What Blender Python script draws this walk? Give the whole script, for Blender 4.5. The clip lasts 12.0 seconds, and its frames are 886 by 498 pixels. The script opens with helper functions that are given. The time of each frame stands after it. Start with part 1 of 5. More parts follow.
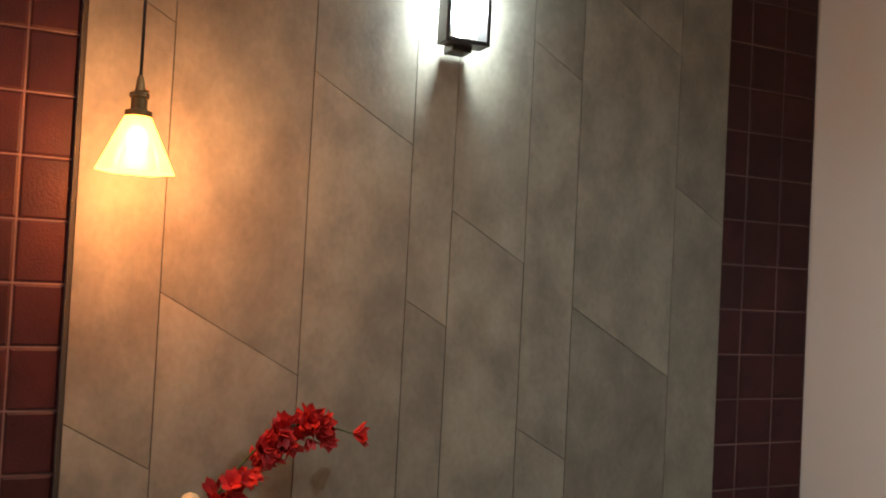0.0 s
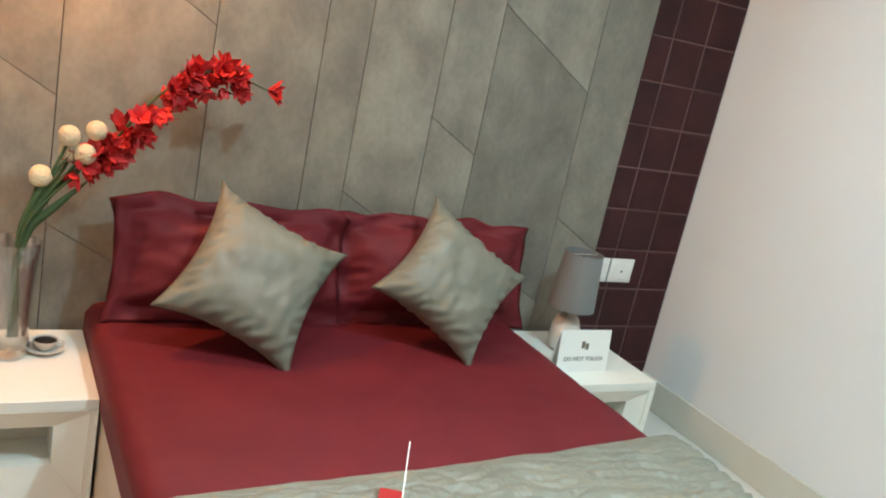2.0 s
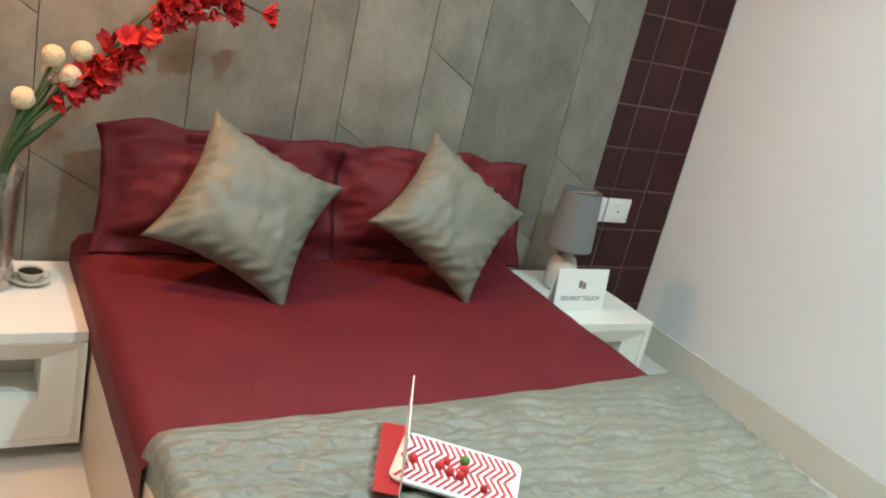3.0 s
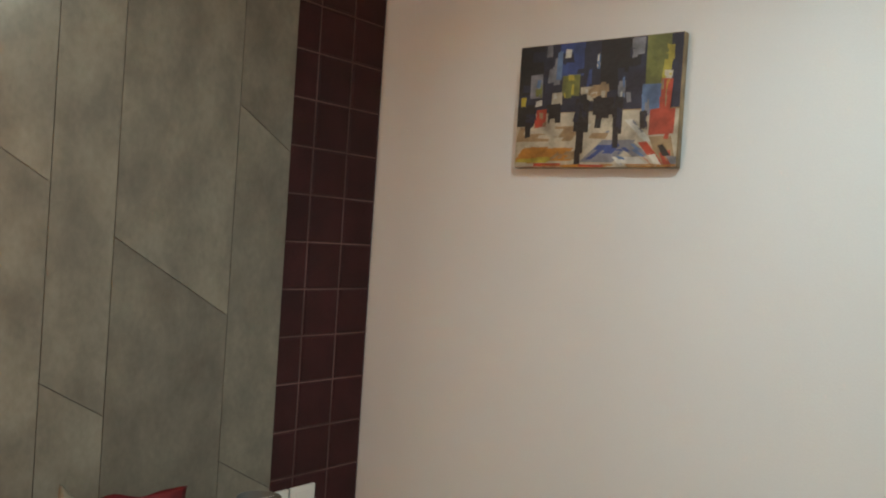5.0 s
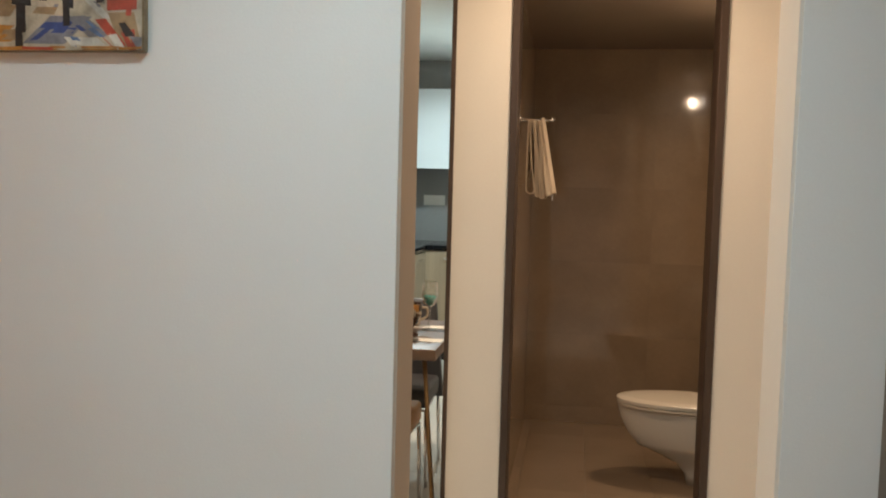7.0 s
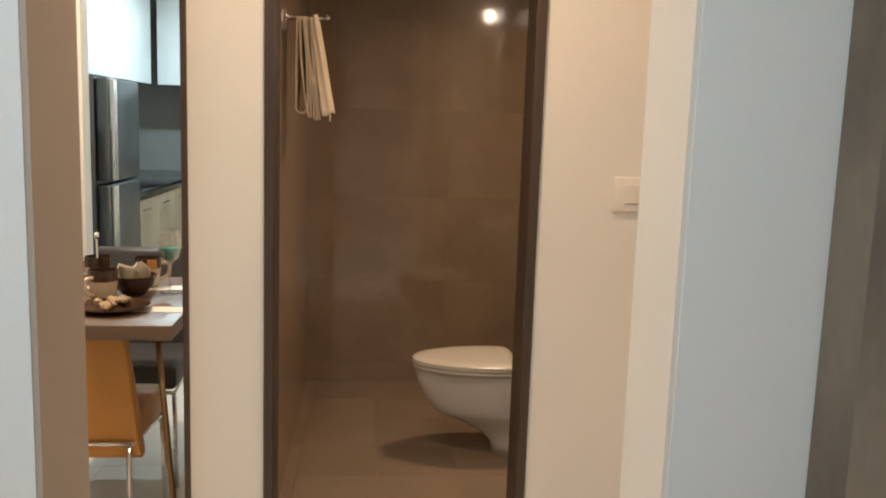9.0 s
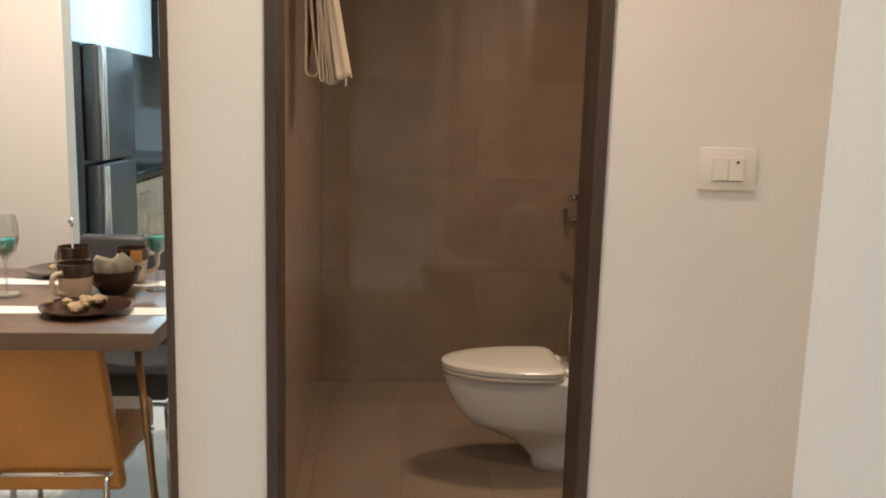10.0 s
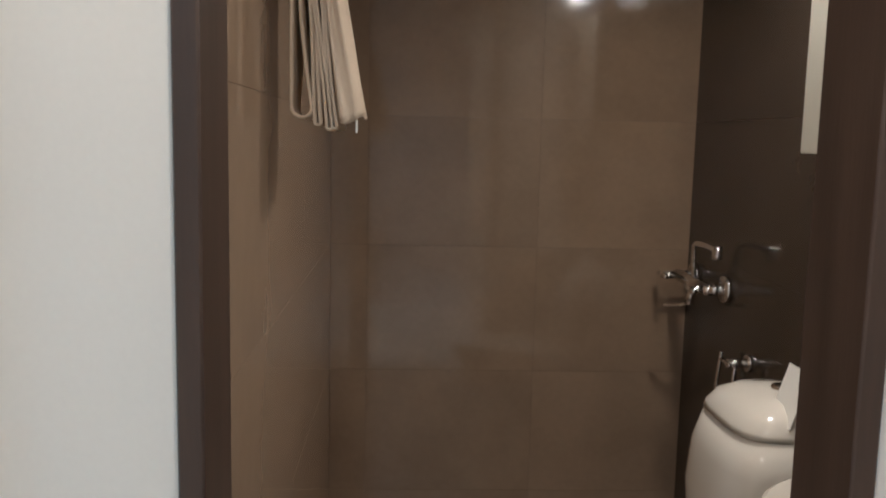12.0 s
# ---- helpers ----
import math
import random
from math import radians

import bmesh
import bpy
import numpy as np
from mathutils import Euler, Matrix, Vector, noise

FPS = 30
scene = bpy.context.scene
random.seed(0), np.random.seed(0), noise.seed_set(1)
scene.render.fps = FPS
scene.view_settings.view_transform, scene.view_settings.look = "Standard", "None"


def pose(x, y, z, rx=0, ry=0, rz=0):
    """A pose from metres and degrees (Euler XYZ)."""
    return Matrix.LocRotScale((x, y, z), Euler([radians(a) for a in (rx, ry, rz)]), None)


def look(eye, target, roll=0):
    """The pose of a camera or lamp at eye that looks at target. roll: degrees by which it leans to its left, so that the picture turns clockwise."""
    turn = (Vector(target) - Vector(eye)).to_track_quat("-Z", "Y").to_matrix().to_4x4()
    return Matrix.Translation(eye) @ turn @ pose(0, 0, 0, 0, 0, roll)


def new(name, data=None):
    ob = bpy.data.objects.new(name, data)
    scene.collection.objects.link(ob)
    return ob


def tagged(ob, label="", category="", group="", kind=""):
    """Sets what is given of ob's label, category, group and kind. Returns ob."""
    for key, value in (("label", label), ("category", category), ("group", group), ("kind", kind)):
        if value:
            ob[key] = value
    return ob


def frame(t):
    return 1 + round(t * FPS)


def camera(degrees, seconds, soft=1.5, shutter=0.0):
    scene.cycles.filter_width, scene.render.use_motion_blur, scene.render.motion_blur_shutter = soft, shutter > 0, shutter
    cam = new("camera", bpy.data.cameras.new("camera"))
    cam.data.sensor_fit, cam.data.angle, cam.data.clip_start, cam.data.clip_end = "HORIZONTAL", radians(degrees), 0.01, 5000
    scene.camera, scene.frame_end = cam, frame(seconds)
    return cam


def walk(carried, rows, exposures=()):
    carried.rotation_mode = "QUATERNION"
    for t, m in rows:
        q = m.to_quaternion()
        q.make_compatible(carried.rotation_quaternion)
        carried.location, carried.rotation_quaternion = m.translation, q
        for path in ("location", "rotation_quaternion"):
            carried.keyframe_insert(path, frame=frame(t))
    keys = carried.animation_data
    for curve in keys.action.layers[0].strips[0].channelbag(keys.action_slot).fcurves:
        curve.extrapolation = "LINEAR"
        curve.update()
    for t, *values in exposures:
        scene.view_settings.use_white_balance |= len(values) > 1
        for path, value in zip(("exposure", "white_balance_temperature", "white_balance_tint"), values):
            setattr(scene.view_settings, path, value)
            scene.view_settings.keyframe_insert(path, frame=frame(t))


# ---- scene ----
cam = camera(54.5, 12.0, soft=2.0)
PATH = [
    (0, (-2.375, -2.199, 1.423), (-1.57, -0.369, 1.479), 2.9),
    (0.5, (-2.352, -2.212, 1.4), (-1.502, -0.405, 1.28), 4.5),
    (1, (-2.354, -2.212, 1.385), (-1.437, -0.454, 1.113), 7.0),
    (1.5, (-2.345, -2.23, 1.336), (-1.372, -0.52, 0.972), 10.2),
    (2, (-2.340, -2.245, 1.290), (-1.362, -0.585, 0.765), 12.0),
    (2.5, (-2.351, -2.221, 1.224), (-1.35, -0.641, 0.517), 14.3),
    (4.5, (-2.239, -2.059, 1.349), (-0.943, -0.54, 1.228), 4.6),
    (5, (-2.16, -1.995, 1.391), (-0.593, -0.753, 1.366), 3.7),
    (5.5, (-2.16, -1.922, 1.418), (-0.326, -1.124, 1.399), 3.6),
    (6, (-2.102, -1.909, 1.406), (-0.188, -1.327, 1.395), 3.5),
    (6.5, (-1.991, -1.97, 1.391), (-0.036, -1.549, 1.363), 2.4),
    (7, (-1.819, -2.021, 1.325), (0.153, -1.715, 1.189), 1.5),
    (7.5, (-1.653, -2.023, 1.356), (0.333, -2.002, 1.118), 2.0),
    (9.3, (-0.943, -2.043, 1.298), (1.028, -2.222, 1.008), 1.9),
    (9.5, (-0.865, -2.042, 1.294), (1.106, -2.203, 0.996), 1.8),
    (10, (-0.621, -2.019, 1.247), (1.347, -2.163, 0.92), 1.6),
    (10.5, (-0.371, -2.007, 1.252), (1.594, -2.148, 0.904), 1.8),
    (11, (-0.076, -2.067, 1.267), (1.899, -2.174, 0.969), 1.4),
    (11.5, (0.154, -2.055, 1.286), (2.129, -2.133, 0.979), 1.5),
    (12, (0.350, -2.000, 1.289), (2.332, -2.089, 1.035), 1.3),
]
EXPOSURES = [
    # seconds, stops, kelvin, tint
    (0.0, -0.30, 7200, 18), (0.5, 0.20, 6800, 12), (1.0, 0.72, 6350, 7), (1.5, 1.0, 6100, 5), (2.5, 0.90, 6000, 4), (4.5, 0.46, 6500, 8), (5.0, -0.04, 7050, 11), (5.5, 0.04, 6800, 11), (6.0, -0.17, 6750, 11),
    (6.5, -0.27, 6900, 12), (7.5, -0.08, 6700, 12), (9.5, 0.04, 6350, 11), (10.0, 0.04, 5850, 9), (10.5, -0.10, 5500, 8), (11.0, -0.26, 5200, 7), (11.5, -0.36, 5050, 7), (12.0, 0.0, 4900, 5),
]
walk(cam, [(t, look(eye, target, roll)) for t, eye, target, roll in PATH], EXPOSURES)

# ---- world and lights ----
world = bpy.data.worlds.new("night_interior")
scene.world = world
world.use_nodes = True
world.node_tree.nodes["Background"].inputs[0].default_value = (0.02, 0.022, 0.026, 1)
world.node_tree.nodes["Background"].inputs[1].default_value = 0.3


def disc_lamp(name, place, watts, color, size=0.14, spread=150):
    data = bpy.data.lights.new(name, "AREA")
    data.shape, data.size, data.energy, data.color, data.spread = "DISK", size, watts, color, radians(spread)
    ob = new(name, data)
    ob.matrix_basis = pose(*place)
    return ob


def bulb_lamp(name, place, watts, color, radius=0.03):
    data = bpy.data.lights.new(name, "POINT")
    data.energy, data.color, data.shadow_soft_size = watts, color, radius
    ob = new(name, data)
    ob.location = place
    return ob


COOL, NEUTRAL, WARM, AMBER = (0.69, 0.925, 1.0), (0.96, 0.96, 0.92), (1.0, 0.75, 0.52), (1.0, 0.33, 0.095)
DOWNLIGHTS = [
    # place, watts, colour
    ((-1.05, -1.70, 2.585), 19, COOL),
    ((-2.30, -1.30, 2.585), 5, NEUTRAL),
    ((0.70, -2.05, 2.385), 12, WARM),
    ((0.70, -3.00, 2.385), 1.2, WARM),
    ((2.12, -2.72, 2.125), 10, WARM),
    ((1.70, -0.90, 2.385), 25, (1.0, 0.82, 0.64)),
    ((4.00, -1.25, 2.385), 24, COOL),
]
for place, watts, color in DOWNLIGHTS:
    disc_lamp("downlight_beam", (place[0], place[1], place[2] - 0.012), watts, color)
bulb_lamp("pendant_glow", (-2.245, -0.24, 1.63), 13.5, AMBER, 0.025)
bulb_lamp("sconce_glow", (-1.412, -0.060, 2.175), 24.0, COOL, 0.02)
bulb_lamp("mirror_light_glow", (1.76, -2.80, 1.99), 5.5, WARM, 0.02)
bulb_lamp("dining_spot_glow", (2.20, -1.44, 2.19), 4.0, WARM, 0.02)

# ---- materials ----


def mat(name, color, rough=0.6, metal=0.0, vary=0.12, grain=40.0, bump=0.05, large=3.0, second=None, stretch=(1, 1, 1), by_object=0.0, spec=0.5, coat=0.0, emit=None, power=0.0):
    m = bpy.data.materials.new(name)
    m.use_nodes = True
    nt = m.node_tree
    b = nt.nodes["Principled BSDF"]
    b.inputs["Roughness"].default_value, b.inputs["Metallic"].default_value = rough, metal
    b.inputs["Specular IOR Level"].default_value, b.inputs["Coat Weight"].default_value = spec, coat
    tc, mp = nt.nodes.new("ShaderNodeTexCoord"), nt.nodes.new("ShaderNodeMapping")
    mp.inputs["Scale"].default_value = stretch
    nt.links.new(tc.outputs["Object"], mp.inputs[0])
    fine, wide = nt.nodes.new("ShaderNodeTexNoise"), nt.nodes.new("ShaderNodeTexNoise")
    fine.inputs["Scale"].default_value, wide.inputs["Scale"].default_value = grain, large
    fine.inputs["Detail"].default_value, wide.inputs["Detail"].default_value = 4, 5
    vec = mp.outputs[0]
    info = None
    if by_object:
        info = nt.nodes.new("ShaderNodeObjectInfo")
        add = nt.nodes.new("ShaderNodeVectorMath")
        scl = nt.nodes.new("ShaderNodeMath")
        scl.operation, scl.inputs[1].default_value = "MULTIPLY", 37.0
        nt.links.new(info.outputs["Random"], scl.inputs[0])
        nt.links.new(vec, add.inputs[0])
        nt.links.new(scl.outputs[0], add.inputs[1])
        vec = add.outputs[0]
    nt.links.new(vec, fine.inputs["Vector"])
    nt.links.new(vec, wide.inputs["Vector"])
    mix = nt.nodes.new("ShaderNodeMix")
    mix.data_type = "RGBA"
    mix.inputs[6].default_value = (*color, 1)
    mix.inputs[7].default_value = (*(second or [c * (1 - 2.2 * vary) for c in color]), 1)
    ramp = nt.nodes.new("ShaderNodeMapRange")
    ramp.inputs[1].default_value, ramp.inputs[2].default_value = 0.35, 0.68
    nt.links.new(wide.outputs[0], ramp.inputs[0])
    nt.links.new(ramp.outputs[0], mix.inputs[0])
    hsv = nt.nodes.new("ShaderNodeHueSaturation")
    val = nt.nodes.new("ShaderNodeMapRange")
    val.inputs[3].default_value, val.inputs[4].default_value = 1 - vary, 1 + vary
    nt.links.new(fine.outputs[0], val.inputs[0])
    out = val.outputs[0]
    if by_object:
        shade = nt.nodes.new("ShaderNodeMapRange")
        shade.inputs[3].default_value, shade.inputs[4].default_value = 1 - by_object, 1 + by_object
        nt.links.new(info.outputs["Random"], shade.inputs[0])
        mul = nt.nodes.new("ShaderNodeMath")
        mul.operation = "MULTIPLY"
        nt.links.new(out, mul.inputs[0])
        nt.links.new(shade.outputs[0], mul.inputs[1])
        out = mul.outputs[0]
    nt.links.new(out, hsv.inputs["Value"])
    nt.links.new(mix.outputs[2], hsv.inputs["Color"])
    nt.links.new(hsv.outputs[0], b.inputs["Base Color"])
    if bump:
        bp = nt.nodes.new("ShaderNodeBump")
        bp.inputs["Strength"].default_value, bp.inputs["Distance"].default_value = bump, 0.01
        nt.links.new(fine.outputs[0], bp.inputs["Height"])
        nt.links.new(bp.outputs[0], b.inputs["Normal"])
    if emit:
        b.inputs["Emission Color"].default_value, b.inputs["Emission Strength"].default_value = (*emit, 1), power
    return m


def glass_mat(name):
    m = bpy.data.materials.new(name)
    m.use_nodes = True
    nt = m.node_tree
    nt.nodes.clear()
    out, mix = nt.nodes.new("ShaderNodeOutputMaterial"), nt.nodes.new("ShaderNodeMixShader")
    clear, gloss, facing, ramp = nt.nodes.new("ShaderNodeBsdfTransparent"), nt.nodes.new("ShaderNodeBsdfGlossy"), nt.nodes.new("ShaderNodeLayerWeight"), nt.nodes.new("ShaderNodeMapRange")
    clear.inputs[0].default_value = (0.95, 0.96, 0.95, 1)
    gloss.inputs["Roughness"].default_value = 0.05
    ramp.inputs[1].default_value, ramp.inputs[2].default_value, ramp.inputs[3].default_value, ramp.inputs[4].default_value = 0.15, 1.0, 0.12, 0.85
    nt.links.new(facing.outputs["Facing"], ramp.inputs[0])
    nt.links.new(ramp.outputs[0], mix.inputs[0])
    nt.links.new(clear.outputs[0], mix.inputs[1])
    nt.links.new(gloss.outputs[0], mix.inputs[2])
    nt.links.new(mix.outputs[0], out.inputs[0])
    return m


M = {
    "white_wall": mat("white_wall_paint", (0.76, 0.77, 0.77), 0.75, vary=0.02, grain=160, bump=0.05, large=1.2),
    "cream_wall": mat("cream_wall_paint", (0.78, 0.74, 0.68), 0.6, vary=0.025, grain=120, bump=0.015, large=1.5),
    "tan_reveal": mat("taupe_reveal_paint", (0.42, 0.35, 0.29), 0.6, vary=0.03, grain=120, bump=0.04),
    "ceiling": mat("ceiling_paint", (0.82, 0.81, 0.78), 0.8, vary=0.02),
    # The bathroom ceiling's dimness is put into this dark tan colour.
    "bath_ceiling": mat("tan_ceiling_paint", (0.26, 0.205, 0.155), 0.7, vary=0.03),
    "plank": mat("concrete_laminate", (0.268, 0.250, 0.203), 0.5, vary=0.19, grain=58, bump=0.07, large=7, second=(0.168, 0.154, 0.127), stretch=(1.15, 1, 0.8), by_object=0.14, spec=0.35),
    "joint": mat("dark_joint", (0.05, 0.045, 0.04), 0.9),
    "maroon_tile": mat("maroon_leather_tile", (0.048, 0.010, 0.012), 0.5, vary=0.18, grain=180, bump=0.18, large=9, by_object=0.16, spec=0.3),
    "grout": mat("stitched_seam", (0.21, 0.115, 0.11), 0.8, vary=0.3, grain=220, bump=0.2),
    "floor_tile": mat("ivory_vitrified_tile", (0.70, 0.67, 0.61), 0.22, vary=0.03, grain=30, bump=0.01, large=2, by_object=0.03),
    "floor_joint": mat("floor_joint", (0.42, 0.40, 0.36), 0.8),
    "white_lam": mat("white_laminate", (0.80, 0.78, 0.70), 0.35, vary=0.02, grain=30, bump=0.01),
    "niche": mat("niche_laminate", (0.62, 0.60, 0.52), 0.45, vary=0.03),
    "bed_wood": mat("pale_maple_laminate", (0.66, 0.52, 0.38), 0.45, vary=0.08, grain=24, bump=0.03, stretch=(1, 0.15, 3)),
    "maroon_cloth": mat("maroon_satin_cotton", (0.135, 0.012, 0.017), 0.62, vary=0.07, grain=420, bump=0.12, large=6, spec=0.25),
    "cushion": mat("olive_grey_silk", (0.20, 0.192, 0.146), 0.5, vary=0.07, grain=300, bump=0.08, large=7, second=(0.155, 0.150, 0.112), spec=0.45),
    "comforter": mat("silver_sage_satin", (0.205, 0.194, 0.150), 0.45, vary=0.07, grain=60, bump=0.35, large=10, spec=0.5),
    "walnut": mat("dark_brown_frame", (0.070, 0.044, 0.032), 0.45, vary=0.15, grain=30, bump=0.03, stretch=(8, 8, 0.7)),
    "bath_tile": mat("brown_bath_tile", (0.262, 0.186, 0.122), 0.085, vary=0.07, grain=30, bump=0.0, large=2.2, by_object=0.02, spec=0.55, stretch=(1.6, 1.6, 0.5)),
    # Left wall's extra brightness is put into this lighter, beige tile colour.
    "brightened_tile": mat("glossy_beige_bath_tile", (0.37, 0.272, 0.185), 0.065, vary=0.05, grain=30, bump=0.0, large=2.2, by_object=0.02, spec=0.6),
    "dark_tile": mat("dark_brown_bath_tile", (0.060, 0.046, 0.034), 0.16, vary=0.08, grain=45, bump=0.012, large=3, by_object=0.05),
    "bath_floor": mat("beige_bath_floor", (0.245, 0.176, 0.118), 0.35, vary=0.08, grain=50, bump=0.03, by_object=0.04),
    "bath_joint": mat("bath_joint", (0.215, 0.160, 0.112), 0.6),
    "ceramic": mat("white_ceramic", (0.64, 0.60, 0.53), 0.10, vary=0.01, grain=10, bump=0, coat=0.3),
    "lid_ivory": mat("ivory_seat_plastic", (0.62, 0.56, 0.47), 0.22, vary=0.015, grain=12, bump=0, coat=0.2),
    "chrome": mat("chrome", (0.80, 0.80, 0.80), 0.10, 1.0, vary=0.02, bump=0),
    "steel": mat("brushed_grey_steel", (0.17, 0.18, 0.19), 0.32, 0.85, vary=0.06, grain=60, bump=0.02, stretch=(12, 12, 0.4)),
    "brass": mat("aged_brass", (0.30, 0.19, 0.09), 0.35, 0.9, vary=0.1),
    "black_metal": mat("black_metal", (0.03, 0.03, 0.032), 0.45, 0.4),
    "cream_plastic": mat("cream_switch_plastic", (0.76, 0.71, 0.63), 0.4, vary=0.01, bump=0),
    "plastic": mat("white_switch_plastic", (0.80, 0.79, 0.75), 0.35, vary=0.01, bump=0),
    "towel": mat("ivory_towel", (0.80, 0.66, 0.50), 0.95, vary=0.08, grain=500, bump=0.6),
    "card": mat("white_card", (0.84, 0.83, 0.78), 0.7, vary=0.02, bump=0.02),
    "ink": mat("dark_ink", (0.09, 0.08, 0.08), 0.8),
    "red_card": mat("red_card", (0.50, 0.022, 0.025), 0.6, vary=0.04),
    "red_petal": mat("red_silk_petal", (0.64, 0.028, 0.028), 0.55, vary=0.15, grain=60, bump=0.05, large=12, second=(0.38, 0.012, 0.016)),
    "cream_ball": mat("cream_pompom", (0.70, 0.58, 0.38), 0.85, vary=0.10, grain=140, bump=0.5),
    "stem": mat("green_stem", (0.055, 0.095, 0.030), 0.6, vary=0.15),
    "shade_grey": mat("grey_lamp_shade", (0.20, 0.205, 0.20), 0.85, vary=0.05, grain=300, bump=0.15),
    "wardrobe": mat("brown_concrete_laminate", (0.235, 0.186, 0.140), 0.5, vary=0.16, grain=50, bump=0.05, large=5, second=(0.125, 0.098, 0.074), stretch=(1, 1, 0.6), by_object=0.08, spec=0.35),
    "table_top": mat("walnut_tabletop", (0.155, 0.098, 0.064), 0.34, vary=0.14, grain=24, bump=0.02, stretch=(10, 1, 4)),
    "tan_leather": mat("tan_orange_leather", (0.56, 0.26, 0.055), 0.48, vary=0.08, grain=120, bump=0.12, large=5),
    "grey_leather": mat("charcoal_leather", (0.055, 0.055, 0.058), 0.45, vary=0.08, grain=120, bump=0.1),
    "brown_glaze": mat("brown_glaze", (0.06, 0.032, 0.02), 0.15, vary=0.15, grain=20, bump=0),
    "cream_glaze": mat("cream_glaze", (0.52, 0.42, 0.31), 0.2, vary=0.06, grain=30, bump=0),
    "snack": mat("golden_snack", (0.42, 0.29, 0.15), 0.7, vary=0.3, grain=90, bump=0.4),
    "napkin": mat("cream_napkin", (0.72, 0.66, 0.54), 0.9, vary=0.05, grain=200, bump=0.2),
    "runner": mat("white_table_strip", (0.72, 0.70, 0.64), 0.8, vary=0.05, grain=200, bump=0.1),
    "kitchen_white": mat("gloss_white_cabinet", (0.76, 0.79, 0.80), 0.12, vary=0.01, bump=0),
    "kitchen_beige": mat("beige_wood_cabinet", (0.42, 0.33, 0.23), 0.4, vary=0.08, grain=20, bump=0.02, stretch=(6, 6, 0.5)),
    "granite": mat("black_granite", (0.018, 0.018, 0.02), 0.12, vary=0.3, grain=160, bump=0),
    "splash": mat("grey_backsplash", (0.34, 0.34, 0.33), 0.2, vary=0.04, bump=0),
    "teal": mat("teal_liquid", (0.05, 0.42, 0.38), 0.1, vary=0.02, bump=0),
    "green": mat("leaf_green", (0.08, 0.22, 0.04), 0.6),
    "black": mat("black_enamel", (0.02, 0.02, 0.02), 0.3),
    "coffee": mat("dark_coffee", (0.02, 0.013, 0.01), 0.15, bump=0),
    "lamp_disc": mat("lit_diffuser", (0.9, 0.9, 0.88), 0.5, bump=0, emit=(1.0, 0.93, 0.82), power=9),
    "sconce_tube": mat("lit_sconce_tube", (0.95, 0.95, 0.95), 0.5, bump=0, emit=(0.92, 0.97, 1.0), power=16),
    "pendant_glass": mat("lit_amber_shade", (1.0, 0.62, 0.16), 0.25, bump=0, emit=(1.0, 0.58, 0.14), power=3.0),
    "bulb": mat("lit_bulb", (1, 0.9, 0.7), 0.5, bump=0, emit=(1.0, 0.80, 0.45), power=60),
    "glass": glass_mat("clear_glass"),
}

M["pendant_glass"].node_tree.nodes["Principled BSDF"].inputs["Transmission Weight"].default_value = 0.75

# ---- building helpers ----


def thing(name, label, category, group="", place=(0, 0, 0), turn=(0, 0, 0)):
    ob = new(name)
    ob.empty_display_size = 0.05
    ob.matrix_basis = pose(*place, *turn)
    return tagged(ob, label, category, group)


def part(name, bm, material, parent=None, label="", smooth=False):
    me = bpy.data.meshes.new(name)
    bmesh.ops.recalc_face_normals(bm, faces=bm.faces)
    if smooth:
        for f in bm.faces:
            f.smooth = True
    bm.to_mesh(me)
    bm.free()
    me.materials.append(M[material])
    ob = new(name, me)
    ob.parent = parent
    if label:
        ob["label"] = label
    return ob


def setting(name, bm, material, label="", category="", smooth=False):
    ob = part(name, bm, material, None, "", smooth)
    return tagged(ob, label, category, kind="structure")


def box(x0, x1, y0, y1, z0, z1, bevel=0.0, seg=2, bm=None):
    own = bmesh.new()
    bmesh.ops.create_cube(own, size=1)
    for v in own.verts:
        v.co = Vector(((x0 + x1) / 2 + v.co.x * (x1 - x0), (y0 + y1) / 2 + v.co.y * (y1 - y0), (z0 + z1) / 2 + v.co.z * (z1 - z0)))
    if bevel:
        bmesh.ops.bevel(own, geom=list(own.edges), offset=bevel, segments=seg, affect="EDGES", profile=0.5)
    return join(bm, own)


def join(bm, other):
    if bm is None:
        return other
    me = bpy.data.meshes.new("joined")
    other.to_mesh(me)
    other.free()
    bm.from_mesh(me)
    bpy.data.meshes.remove(me)
    return bm


def moved(bm, m):
    bm.transform(m)
    return bm


def lathe(profile, n=28, bm=None, center=(0, 0, 0), closed=True):
    """Turns (radius, height) pairs round the z axis."""
    own = bmesh.new()
    rings = []
    for r, z in profile:
        rings.append([own.verts.new((center[0] + r * math.cos(2 * math.pi * i / n), center[1] + r * math.sin(2 * math.pi * i / n), center[2] + z)) for i in range(n)])
    for a, b in zip(rings, rings[1:]):
        for i in range(n):
            own.faces.new((a[i], a[(i + 1) % n], b[(i + 1) % n], b[i]))
    if closed:
        own.faces.new(rings[0][::-1])
        own.faces.new(rings[-1])
    return join(bm, own)


